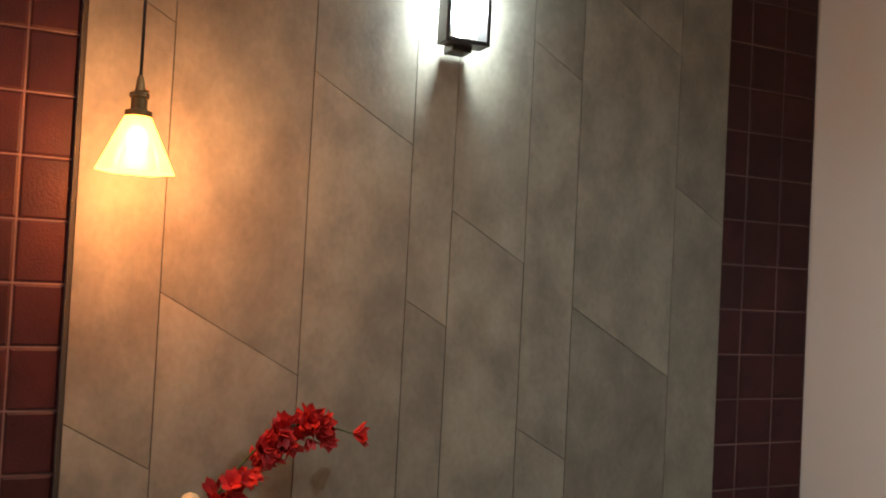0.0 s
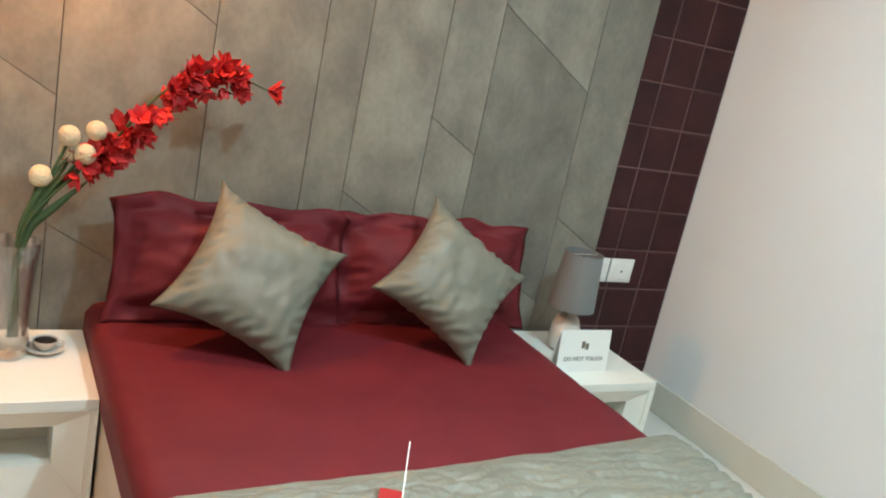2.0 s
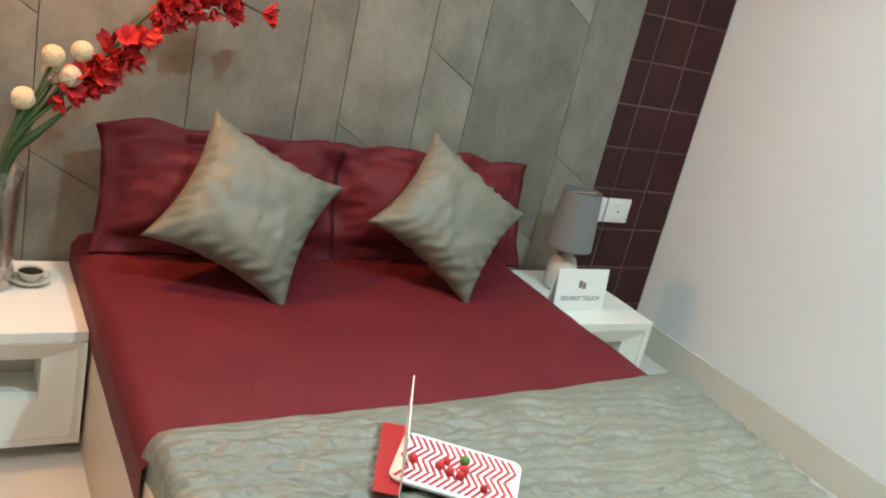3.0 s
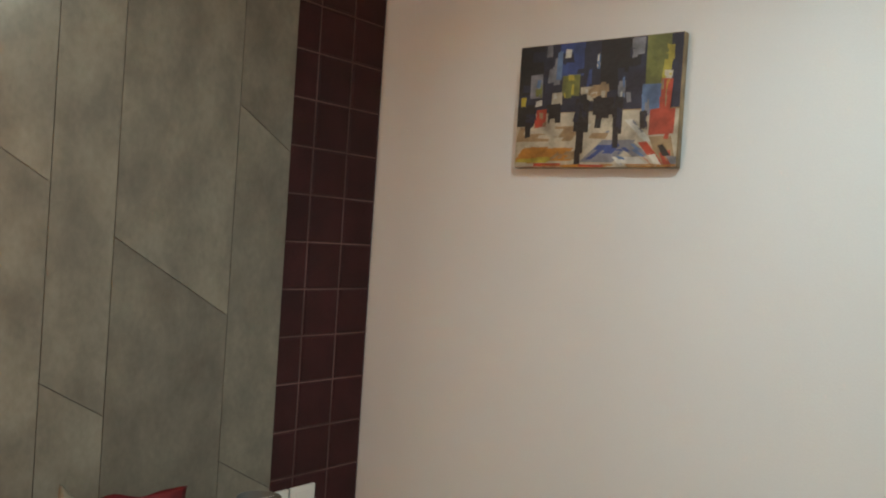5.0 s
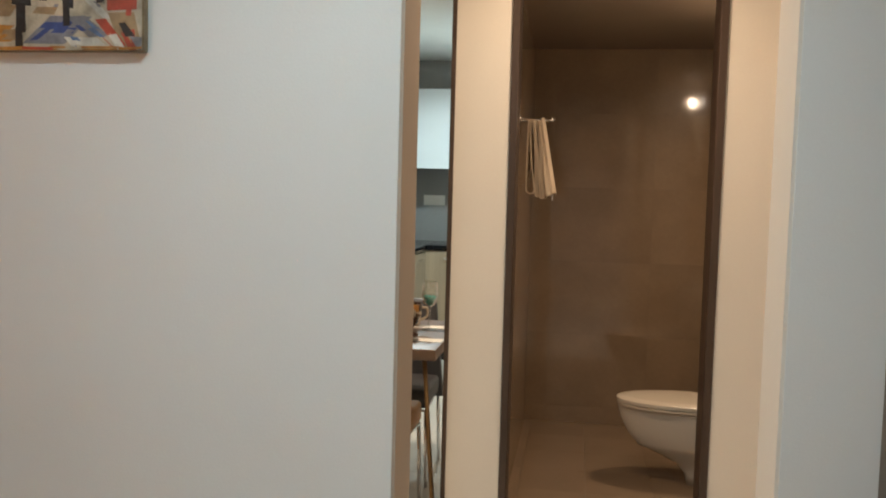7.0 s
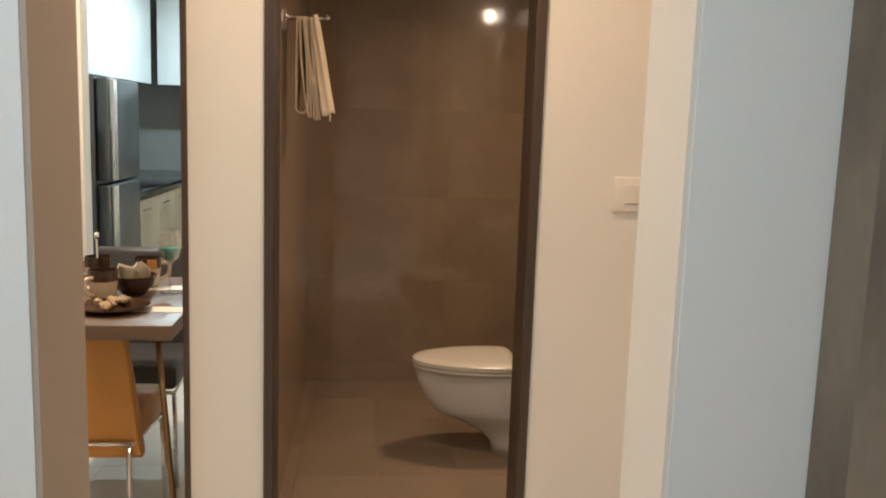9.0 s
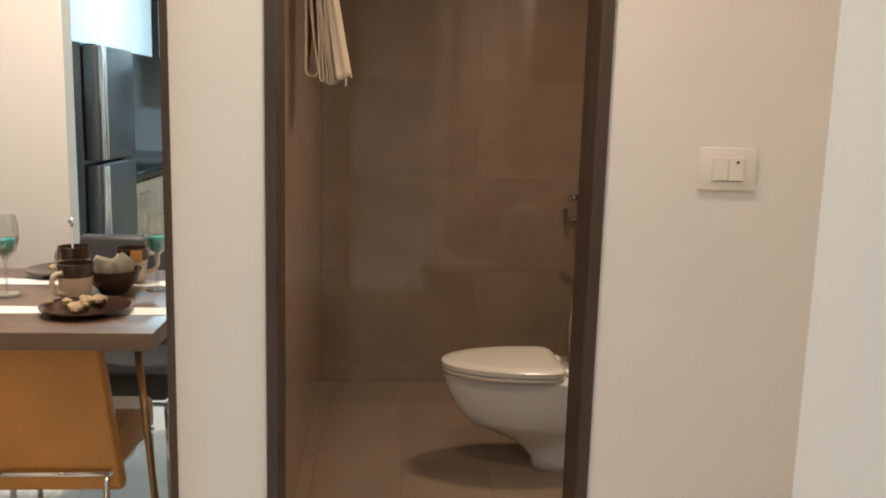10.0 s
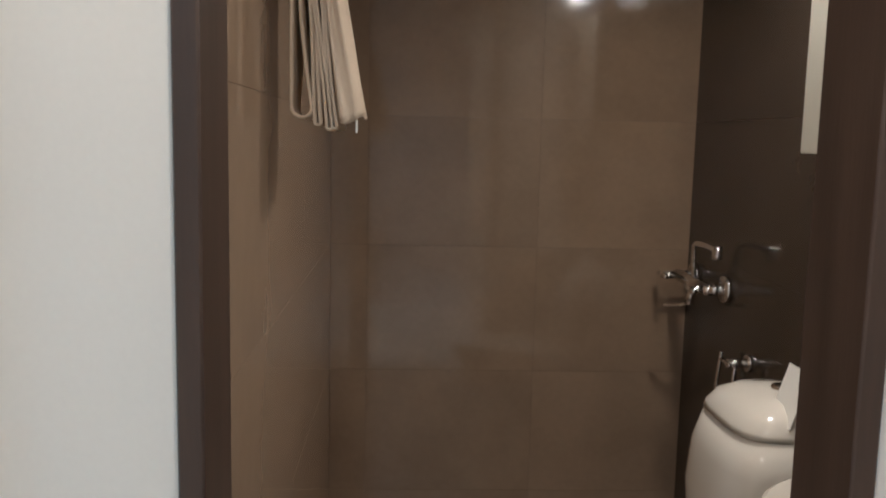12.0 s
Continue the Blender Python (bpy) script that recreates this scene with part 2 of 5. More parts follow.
def tube(points, r, n=10, bm=None):
    """A round bar through the points; r may be one radius or one for each point."""
    own = bmesh.new()
    pts = [Vector(p) for p in points]
    rings = []
    side = None
    for i, p in enumerate(pts):
        d = (pts[min(i + 1, len(pts) - 1)] - pts[max(i - 1, 0)]).normalized()
        if side is None:
            side = d.orthogonal().normalized()
        side = (side - d * side.dot(d)).normalized()
        up = d.cross(side)
        rad = r[i] if isinstance(r, (list, tuple)) else r
        rings.append([own.verts.new(p + rad * (math.cos(2 * math.pi * k / n) * side + math.sin(2 * math.pi * k / n) * up)) for k in range(n)])
    for a, b in zip(rings, rings[1:]):
        for i in range(n):
            own.faces.new((a[i], a[(i + 1) % n], b[(i + 1) % n], b[i]))
    own.faces.new(rings[0][::-1])
    own.faces.new(rings[-1])
    return join(bm, own)


def curve_points(points, steps=8):
    """A smooth line through the points."""
    p = [Vector(q) for q in points]
    p = [2 * p[0] - p[1]] + p + [2 * p[-1] - p[-2]]
    out = []
    for i in range(1, len(p) - 2):
        for k in range(steps):
            t = k / steps
            out.append(0.5 * (2 * p[i] + (p[i + 1] - p[i - 1]) * t + (2 * p[i - 1] - 5 * p[i] + 4 * p[i + 1] - p[i + 2]) * t * t + (3 * p[i] - p[i - 1] - 3 * p[i + 1] + p[i + 2]) * t ** 3))
    return out + [p[-2]]


def grid(nx, ny, place, bm=None):
    """A sheet of nx by ny cells; place(u, v) gives the point for u, v in 0..1."""
    own = bmesh.new()
    vs = [[own.verts.new(place(i / nx, j / ny)) for i in range(nx + 1)] for j in range(ny + 1)]
    for j in range(ny):
        for i in range(nx):
            own.faces.new((vs[j][i], vs[j][i + 1], vs[j + 1][i + 1], vs[j + 1][i]))
    return join(bm, own)


def prism(poly, y0, y1):
    """A polygon in x and z, between two depths."""
    own = bmesh.new()
    a = [own.verts.new((x, y0, z)) for x, z in poly]
    b = [own.verts.new((x, y1, z)) for x, z in poly]
    own.faces.new(a)
    own.faces.new(b[::-1])
    for i in range(len(poly)):
        j = (i + 1) % len(poly)
        own.faces.new((a[i], a[j], b[j], b[i]))
    return own


def crisp(ob, angle=40):
    """Smooth shading that keeps hard edges."""
    for p in ob.data.polygons:
        p.use_smooth = True
    ob.data.set_sharp_from_angle(angle=radians(angle))
    return ob


# ---- the large structure ----
H, HC, HB = 2.60, 2.40, 2.14   # ceilings: bedroom, hall and dining, bathroom
PAN_L, PAN_R = -2.355, -0.414  # the panelled part of the head wall
floor = setting("floor", box(-3.42, 5.60, -3.60, 1.32, -0.12, -0.006), "floor_joint", "ivory vitrified tile floor with thin joints", "floor")
setting("wall_head", box(-3.42, 0.18, 0.05, 0.20, 0, H), "white_wall", "white wall behind the bed", "wall")
setting("wall_bed_left", box(-3.42, -3.30, -3.60, 0.05, 0, H), "white_wall", "white painted bedroom wall", "wall")
setting("wall_bedroom_back", box(-3.30, 0.18, -3.60, -3.28, 0, H), "white_wall", "white painted bedroom wall", "wall")
setting("wall_painting", box(0, 0.176, -1.636, 0.05, 0, H), "white_wall", "matt white wall carrying a canvas picture", "wall")
setting("wall_beside_opening", box(0, 0.176, -3.28, -2.45, 0, H), "white_wall", "matt white wall beside the opening", "wall")
setting("lintel", box(0, 0.176, -2.45, -1.636, 2.36, H), "white_wall", "white wall above the opening", "wall")
# The opening's two sides differ in colour: darker taupe here, cream opposite.
setting("reveal_1", box(0.002, 0.178, -1.644, -1.636, 0, 2.36), "tan_reveal", "taupe side of the opening, darker than the other", "reveal")
setting("reveal_2", box(0.002, 0.178, -2.45, -2.442, 0, 2.36), "cream_wall", "cream painted side of the opening", "reveal")
setting("wall_hall_side", box(0.176, 0.182, -1.63, 0.05, 0, HC), "cream_wall", "cream painted dining side wall", "wall")
setting("wall_hall_side_2", box(0.176, 0.182, -3.28, -2.45, 0, HC), "cream_wall", "cream painted hall wall", "wall")
setting("wall_hall_end", box(0.176, 1.20, -3.40, -3.28, 0, HC), "cream_wall", "cream painted hall end wall", "wall")
setting("wall_bath_front_1", box(1.20, 1.31, -1.776, -1.582, 0, HC), "cream_wall", "cream painted wall beside the bathroom door", "wall")
setting("wall_bath_front_2", box(1.20, 1.31, -3.40, -2.496, 0, HC), "cream_wall", "cream painted wall beside the bathroom door", "wall")
setting("wall_bath_front_3", box(1.20, 1.31, -2.496, -1.776, 2.14, HC), "cream_wall", "cream painted wall above the bathroom door", "wall")
setting("wall_bath_side", box(1.31, 5.45, -1.73, -1.582, 0, HC), "cream_wall", "cream wall between dining and bathroom", "wall")
setting("wall_bath_back", box(3.1615, 3.30, -3.10, -1.73, 0, HC), "bath_joint", "brown tiled bathroom wall", "wall")
setting("wall_bath_right", box(1.31, 3.1615, -3.10, -2.9495, 0, HC), "bath_joint", "dark brown tiled bathroom wall", "wall")
setting("wall_bath_left", box(1.31, 3.1615, -1.7535, -1.73, 0, HC), "bath_joint", "glossy tiled bathroom wall, its brightness put into a beige colour", "wall")
setting("trim", box(1.196, 1.216, -1.582, -1.566, 0, HC), "walnut", "dark wooden corner trim", "trim")
setting("wall_dining_far", box(0.18, 5.60, 1.20, 1.32, 0, HC), "cream_wall", "cream painted dining wall", "wall")
setting("wall_kitchen_partition", box(2.60, 2.69, -0.88, 1.20, 0, HC), "cream_wall", "cream end of the kitchen partition", "wall")
setting("wall_kitchen_back", box(5.32, 5.45, -1.582, 1.20, 0, HC), "splash", "grey kitchen back wall", "wall")
setting("wall_kitchen_side", box(2.85, 5.32, -0.24, -0.12, 0, HC), "splash", "grey kitchen side wall", "wall")
setting("ceiling", box(-3.42, 0.18, -3.60, 0.20, H, H + 0.1), "ceiling", "plain white bedroom ceiling", "ceiling")
setting("ceiling_hall", box(0.18, 5.60, -3.60, 1.32, HC, HC + 0.1), "ceiling", "plain white hall ceiling", "ceiling")
setting("ceiling_bath", box(1.31, 3.161, -2.949, -1.754, HB, HB + 0.05), "bath_ceiling", "low bathroom ceiling in a dimmed tan colour", "ceiling")
for i, (x0, x1, y0, y1) in enumerate(((-0.012, 0, -1.63, 0.03), (-0.012, 0, -2.62, -2.45), (1.188, 1.2, -3.28, -2.50))):
    setting("baseboard_%d" % (i + 1), box(x0, x1, y0, y1, 0, 0.12, 0.002, 1), "niche", "beige stone skirting along the wall", "baseboard")


def downlight(place):
    ob = thing("ceiling_downlight", "round recessed ceiling downlight, switched on", "downlight", "ceiling downlights", place)
    crisp(part("ring", lathe([(0.075, 0.0), (0.090, 0.002), (0.094, 0.012), (0.094, 0.014), (0.075, 0.014)]), "plastic", ob, "white rim"))
    part("diffuser", lathe([(0.074, 0.006), (0.074, 0.013)]), "lamp_disc", ob, "lit frosted disc")
    return ob


for place, watts, color in DOWNLIGHTS:
    downlight(place)

# ---- doors and frames ----
door = thing("door_frame", "dark brown wooden frame of the open bathroom doorway", "door frame", place=(0, 0, 0))
for y0, y1 in ((-1.803, -1.776), (-2.496, -2.468)):
    crisp(part("jamb", box(1.188, 1.322, y0, y1, 0, 2.14, 0.003, 1), "walnut", door))
crisp(part("head", box(1.188, 1.322, -2.468, -1.803, 2.095, 2.14, 0.003, 1), "walnut", door))

# ---- bedroom: bed and bedding ----
BX0, BX1, BTOP, BFOOT = -2.030, -0.835, 0.40, -1.74


def wave(x, y, s, k=1.0):
    return noise.noise(Vector((x * s, y * s, k)))


bed = thing("bed", "low bed with pale maple base, made up in maroon", "bed", place=(0, 0, 0))
for x0, x1 in ((BX0 - 0.012, BX0 + 0.012), (BX1 - 0.012, BX1 + 0.012)):
    crisp(part("side_rail", box(x0, x1, BFOOT, -0.03, 0.0, 0.345, 0.003), "bed_wood", bed))
crisp(part("foot_board", box(BX0 - 0.012, BX1 + 0.012, BFOOT - 0.025, BFOOT - 0.001, 0.0, 0.345, 0.003), "bed_wood", bed))
crisp(part("mattress", box(BX0 + 0.015, BX1 - 0.015, BFOOT + 0.003, -0.035, 0.12, BTOP - 0.018, 0.03, 3), "maroon_cloth", bed))


def sheet_at(u, v, y0, y1, top, drop_l, drop_r, out, amp, seed, fold, more=0.0):
    """A cloth over the bed: across by u with hanging sides, along by v."""
    wide = BX1 - BX0
    total = drop_l + wide + drop_r
    s = u * total
    y = y0 + (y1 - y0) * v
    more *= 1 - 1.5 * v
    r = 0.03
    if s < drop_l:
        x, z = BX0 - out, top - r - (drop_l - s)
    elif s > drop_l + wide:
        x, z = BX1 + out + more, top - r - (s - drop_l - wide)
    else:
        x, z = BX0 + (s - drop_l), top
        e = min(s - drop_l, drop_l + wide - s)
        if e < r:
            z = top - r * (1 - math.sqrt(max(0, 1 - (1 - e / r) ** 2)))
            x += (-out if x < (BX0 + BX1) / 2 else out) * (1 - e / r)
        x += more * max(0.0, (s - drop_l) / wide - 0.5) * 2
    n = amp * wave(x * 1.3 + seed, y, 6, seed) + 0.4 * amp * wave(x, y * 1.2, 17, seed + 3)
    if s < drop_l or s > drop_l + wide:
        x += (1.5 if fold else 0.4) * n + fold * 0.006 * math.sin(y * 34 + 2 * wave(y, 0, 4))
    else:
        row = (y + 0.10 * x) * 24 + 0.9 * wave(x, y, 8, 7)
        f = abs(row - math.floor(row) - 0.5) * 2
        pucker = 1 - 2 * abs(wave(x * 0.55, y * 1.5, 34, 9 + math.floor(row)))
        z += n + fold * min(1.0, 0.15 + 14 * v) * (0.0060 * (1 - f ** 2.4) + 0.0064 * pucker * (1 - 0.5 * f) + 0.0020 * (1 - 2 * abs(wave(x * 1.2 + 0.5 * y, y, 42, 5))))
    return (x, y, z)


sheet = tagged(part("bed_sheet", grid(110, 60, lambda u, v: sheet_at(u, v, -0.04, -1.00, BTOP, 0.075, 0.07, 0.020, 0.004, 1.7, 0.0)), "maroon_cloth", None, "", True),
               "smooth maroon bed sheet tucked over the mattress", "bed sheet")
comf = tagged(part("comforter", grid(360, 260, lambda u, v: sheet_at(u, v, -0.995 + 0.115 * u + 0.006 * math.sin(9 * u), -1.79, BTOP + 0.018, 0.20, 0.22, 0.012, 0.006, 4.2, 1.0, 0.06)), "comforter", None, "", True),
              "silver-sage quilted satin comforter across the foot of the bed", "comforter")
part("hem", tube([Vector(sheet_at(i / 90, 0.0, -0.945 - 0.05 + 0.115 * i / 90 + 0.006 * math.sin(9 * i / 90), -1.79, BTOP + 0.012, 0.20, 0.22, 0.012, 0.006, 4.2, 0.3, 0.06)) for i in range(91)], 0.0075, 8), "comforter", comf, "rolled front hem", True)
sol = comf.modifiers.new("thickness", "SOLIDIFY")
sol.thickness, sol.offset = 0.012, -1


def pillow_mesh(w, h, t, flange=0.0, seed=0.0, n=36, wrinkle=0.006, pinch=0.10):
    """A filled cushion in x and z, standing up, with two faces and an optional flat border."""
    own = bmesh.new()
    for side in (1, -1):
        vs = []
        for j in range(n + 1):
            row = []
            for i in range(n + 1):
                u, v = 2 * i / n - 1, 2 * j / n - 1
                k = 1 - pinch * ((1 - u * u) * (v * v) * (0.6 if abs(v) > abs(u) else 0.3) + (1 - v * v) * (u * u) * (0.6 if abs(u) > abs(v) else 0.3))
                fu = min(1.0, abs(u) * (w + 2 * flange) / w) if flange else abs(u)
                fv = min(1.0, abs(v) * (h + 2 * flange) / h) if flange else abs(v)
                puff = max(0.0, (1 - fu ** 3.2)) ** 0.62 * max(0.0, (1 - fv ** 3.2)) ** 0.62
                edge = min(1 - abs(u), 1 - abs(v))
                wr = wrinkle * noise.noise(Vector((u * 3 + seed, v * 3, side * 2.0))) + wrinkle * 0.9 * noise.noise(Vector((u * 9 + seed, v * 5, side)))
                tuck = wrinkle * 3.6 * math.sin(26 * (u - v) + 5 * noise.noise(Vector((u * 2, v * 2, seed)))) * max(0.0, 1 - 3.5 * edge) * min(1.0, 8 * edge)
                y = side * (t * 0.5 * puff + 0.005 * min(1.0, 5 * edge)) + (wr + tuck) * min(1.0, 1.6 * puff)
                if flange and (fu >= 1 or fv >= 1):
                    y += 0.012 * math.sin(11 * u + seed) * math.cos(9 * v + seed)
                ear = 1 + (0.02 if flange else 0.05) * (abs(u) * abs(v)) ** 5
                top = (0.007 * math.sin(9 * u + seed) + 0.010 * noise.noise(Vector((u * 4, seed, 1.0))) - 0.022 * u ** 6) * max(0.0, v) ** 3 if flange else 0.0
                row.append(own.verts.new((u * (w / 2 + flange) * k * ear, -y, v * (h / 2 + flange) * k * ear + top)))
            vs.append(row)
        for j in range(n):
            for i in range(n):
                a, b, c, d = vs[j][i], vs[j][i + 1], vs[j + 1][i + 1], vs[j + 1][i]
                if (i, j) in ((0, n - 1), (n - 1, 0)):
                    own.faces.new((a, b, d))
                    own.faces.new((b, c, d))
                elif (i, j) in ((0, 0), (n - 1, n - 1)):
                    own.faces.new((a, b, c))
                    own.faces.new((a, c, d))
                else:
                    own.faces.new((a, b, c, d))
    bmesh.ops.remove_doubles(own, verts=own.verts, dist=0.0003)
    return own


def pillow(name, label, material, place, size, tilt, spin, group, flange=0.0, seed=0.0, pinch=0.10, wrinkle=0.006):
    ob = part(name, pillow_mesh(*size, flange, seed, pinch=pinch, wrinkle=wrinkle), material, None, "", True)
    ob.matrix_basis = Matrix.Translation(place) @ pose(0, 0, 0, tilt, 0, 0) @ pose(0, 0, 0, 0, spin, 0)
    return tagged(ob, label, name, group)


pillow("pillow", "maroon bed pillow with a flat border, propped on the wall", "maroon_cloth", (-1.712, -0.135, 0.552), (0.53, 0.235, 0.15), -17, 1.5, "bed pillows", 0.048, 1.0, 0.07, 0.010)
pillow("pillow", "maroon bed pillow with a flat border, propped on the wall", "maroon_cloth", (-1.108, -0.128, 0.548), (0.56, 0.235, 0.15), -17, 0.5, "bed pillows", 0.048, 5.0, 0.07, 0.010)
pillow("cushion", "square olive-grey silk cushion standing on a corner", "cushion", (-1.708, -0.320, 0.580), (0.350, 0.350, 0.13), -36, 29, "scatter cushions", 0.0, 2.0, 0.22, 0.0055)
pillow("cushion", "square olive-grey silk cushion balanced on one corner", "cushion", (-1.150, -0.315, 0.586), (0.340, 0.340, 0.13), -36, 40, "scatter cushions", 0.0, 8.0, 0.22, 0.0055)

# things on the comforter
TZ = BTOP + 0.035
tray = thing("tray", "small white tray printed with red chevrons, garnished with berries", "tray", place=(-1.583, -1.190, TZ), turn=(0, 0, -38))


def rounded(hx, hy, r, z, n=6):
    """A rectangle with round corners, at height z."""
    out = []
    for k, (sx, sy) in enumerate(((1, 1), (-1, 1), (-1, -1), (1, -1))):
        for i in range(n + 1):
            a = math.pi / 2 * (k + i / n)
            out.append((sx * (hx - r) + r * math.cos(a), sy * (hy - r) + r * math.sin(a), z))
    return out


def stack(rings):
    own = bmesh.new()
    vs = [[own.verts.new(p) for p in ring] for ring in rings]
    for a, b in zip(vs, vs[1:]):
        for i in range(len(a)):
            own.faces.new((a[i], a[(i + 1) % len(a)], b[(i + 1) % len(a)], b[i]))
    own.faces.new(vs[0][::-1])
    own.faces.new(vs[-1])
    return own


crisp(part("plate", stack([rounded(0.100, 0.070, 0.016, 0.0), rounded(0.106, 0.076, 0.020, 0.008), rounded(0.105, 0.075, 0.019, 0.010)]), "card", tray))
crisp(part("underside", stack([rounded(0.096, 0.066, 0.014, -0.006), rounded(0.099, 0.069, 0.016, -0.0005)]), "black", tray, "black underside"))
for band in range(4):
    y0, y1 = -0.068 + 0.034 * band + 0.0008, -0.034 + 0.034 * band - 0.0008
    way = 1 if band % 2 == 0 else -1
    for k in range(16):
        x = -0.099 + k * 0.0118
        a, b = (x, x + 0.016) if way > 0 else (x + 0.016, x)
        poly = [(a, y0), (a + 0.0055, y0), (b + 0.0055, y1), (b, y1)]
        own = bmesh.new()
        lo = [own.verts.new((px, py, 0.0102)) for px, py in poly]
        hi = [own.verts.new((px, py, 0.0108)) for px, py in poly]
        own.faces.new(hi)
        own.faces.new(lo[::-1])
        for i in range(4):
            own.faces.new((lo[i], lo[(i + 1) % 4], hi[(i + 1) % 4], hi[i]))
        part("chevron_stripe", own, "red_card", tray)
for x, y, r in ((-0.075, -0.012, 0.008), (-0.030, -0.010, 0.008), (-0.020, 0.008, 0.007), (-0.010, -0.020, 0.008), (0.012, -0.006, 0.009), (0.008, -0.024, 0.008), (0.050, -0.040, 0.007)):
    own = bmesh.new()
    bmesh.ops.create_icosphere(own, subdivisions=2, radius=r)
    for v in own.verts:
        v.co = v.co * (1 + 0.35 * noise.noise(v.co * 200)) + Vector((x, y, 0.010 + r * 0.7))
    part("berry", own, "red_petal", tray, "", True)
own = bmesh.new()
bmesh.ops.create_icosphere(own, subdivisions=2, radius=0.009)
part("sprig", moved(own, Matrix.Translation((0.008, 0.020, 0.018))), "green", tray, "green sprig", True)

card = thing("folded_card", "open folded card, red leaf flat and white leaf upright", "card", place=(-1.658, -1.133, TZ), turn=(0, 0, 61))
part("flat_leaf", box(-0.105, 0.105, 0.0, 0.042, 0.0, 0.002), "red_card", card, "red leaf lying flat")
part("upright_leaf", moved(box(-0.105, 0.105, -0.0022, -0.0002, 0.0, 0.105), pose(0, 0, 0, -4, 0, 0)), "card", card, "white upright leaf")


# ---- bedroom: night stands and what is on them ----
def night_stand(x0, x1, y0, y1, z1, label):
    """A white cube unit whose mitred front frames an open niche."""
    ob = thing("night_stand", label, "night stand", "night stands", ((x0 + x1) / 2, (y0 + y1) / 2, 0))
    w, d = (x1 - x0) / 2, (y1 - y0) / 2
    t = 0.085 * (w / 0.22)
    crisp(part("top", box(-w, w, -d, d, z1 - 0.025, z1, 0.0015, 1), "white_lam", ob))
    for sx in (-1, 1):
        crisp(part("side_panel", box(min(sx * w, sx * (w - 0.02)), max(sx * w, sx * (w - 0.02)), -d + 0.001, d, 0.035, z1 - 0.0255, 0.001, 1), "white_lam", ob))
    # Niche back, shelf and plinth are coloured darker than the white body.
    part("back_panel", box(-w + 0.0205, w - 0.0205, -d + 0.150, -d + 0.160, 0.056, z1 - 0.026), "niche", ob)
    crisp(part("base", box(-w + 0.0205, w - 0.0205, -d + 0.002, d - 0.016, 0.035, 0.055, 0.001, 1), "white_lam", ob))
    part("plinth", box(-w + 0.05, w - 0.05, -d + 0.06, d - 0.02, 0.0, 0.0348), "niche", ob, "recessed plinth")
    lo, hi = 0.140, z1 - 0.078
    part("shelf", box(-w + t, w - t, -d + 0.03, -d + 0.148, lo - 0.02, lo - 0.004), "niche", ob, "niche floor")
    outer = [(-w + 0.0005, 0.0355), (w - 0.0005, 0.0355), (w - 0.0005, z1 - 0.026), (-w + 0.0005, z1 - 0.026)]
    inner = [(-w + t, lo - 0.0), (w - t, lo - 0.0), (w - t, hi), (-w + t, hi)]
    own = bmesh.new()
    a = [own.verts.new((x, -d - 0.001, z)) for x, z in outer]
    b = [own.verts.new((x, -d + 0.028, z)) for x, z in inner]
    c = [own.verts.new((x, -d + 0.149, z)) for x, z in inner]
    for i in range(4):
        j = (i + 1) % 4
        own.faces.new((a[i], a[j], b[j], b[i]))
        own.faces.new((b[i], b[j], c[j], c[i]))
    ob2 = part("front_frame", own, "white_lam", ob, "mitred frame sloping into the niche")
    m = ob2.modifiers.new("thickness", "SOLIDIFY")
    m.thickness, m.offset = 0.003, -1
    return ob


night_stand(-2.50, -2.050, -0.415, -0.03, 0.315, "white laminate night stand with an open niche, near the pendant")
night_stand(-0.805, -0.402, -0.430, -0.03, 0.315, "white laminate night stand between the bed and the wall")

vase = thing("vase", "tall clear crystal vase on the white night stand", "vase", place=(-2.228, -0.175, 0.315))
own = lathe([(0.040, 0.0), (0.044, 0.012), (0.040, 0.05), (0.042, 0.14), (0.047, 0.22), (0.056, 0.285), (0.052, 0.285), (0.043, 0.22), (0.037, 0.14), (0.035, 0.06), (0.030, 0.02)], 24)
for v in own.verts:
    a = math.atan2(v.co.y, v.co.x)
    k = 1 + 0.035 * math.cos(12 * a) * (1 if v.co.z > 0.01 else 0)
    v.co.x, v.co.y = v.co.x * k, v.co.y * k
part("glass_body", own, "glass", vase, "", True)

flowers = thing("artificial_flowers", "artificial red gladiolus spray with cream pompom balls in the vase", "flowers", place=(0, 0, 0))
SPRAY = curve_points([(-2.228, -0.175, 0.36), (-2.215, -0.165, 0.62), (-2.150, -0.155, 0.73), (-2.060, -0.15, 0.82), (-1.950, -0.15, 0.965), (-1.850, -0.15, 1.035), (-1.770, -0.148, 1.035), (-1.690, -0.145, 1.012)], 8)
part("stem", tube(SPRAY, [0.0055 - 0.0035 * i / len(SPRAY) for i in range(len(SPRAY))], 8), "stem", flowers, "green stem", True)
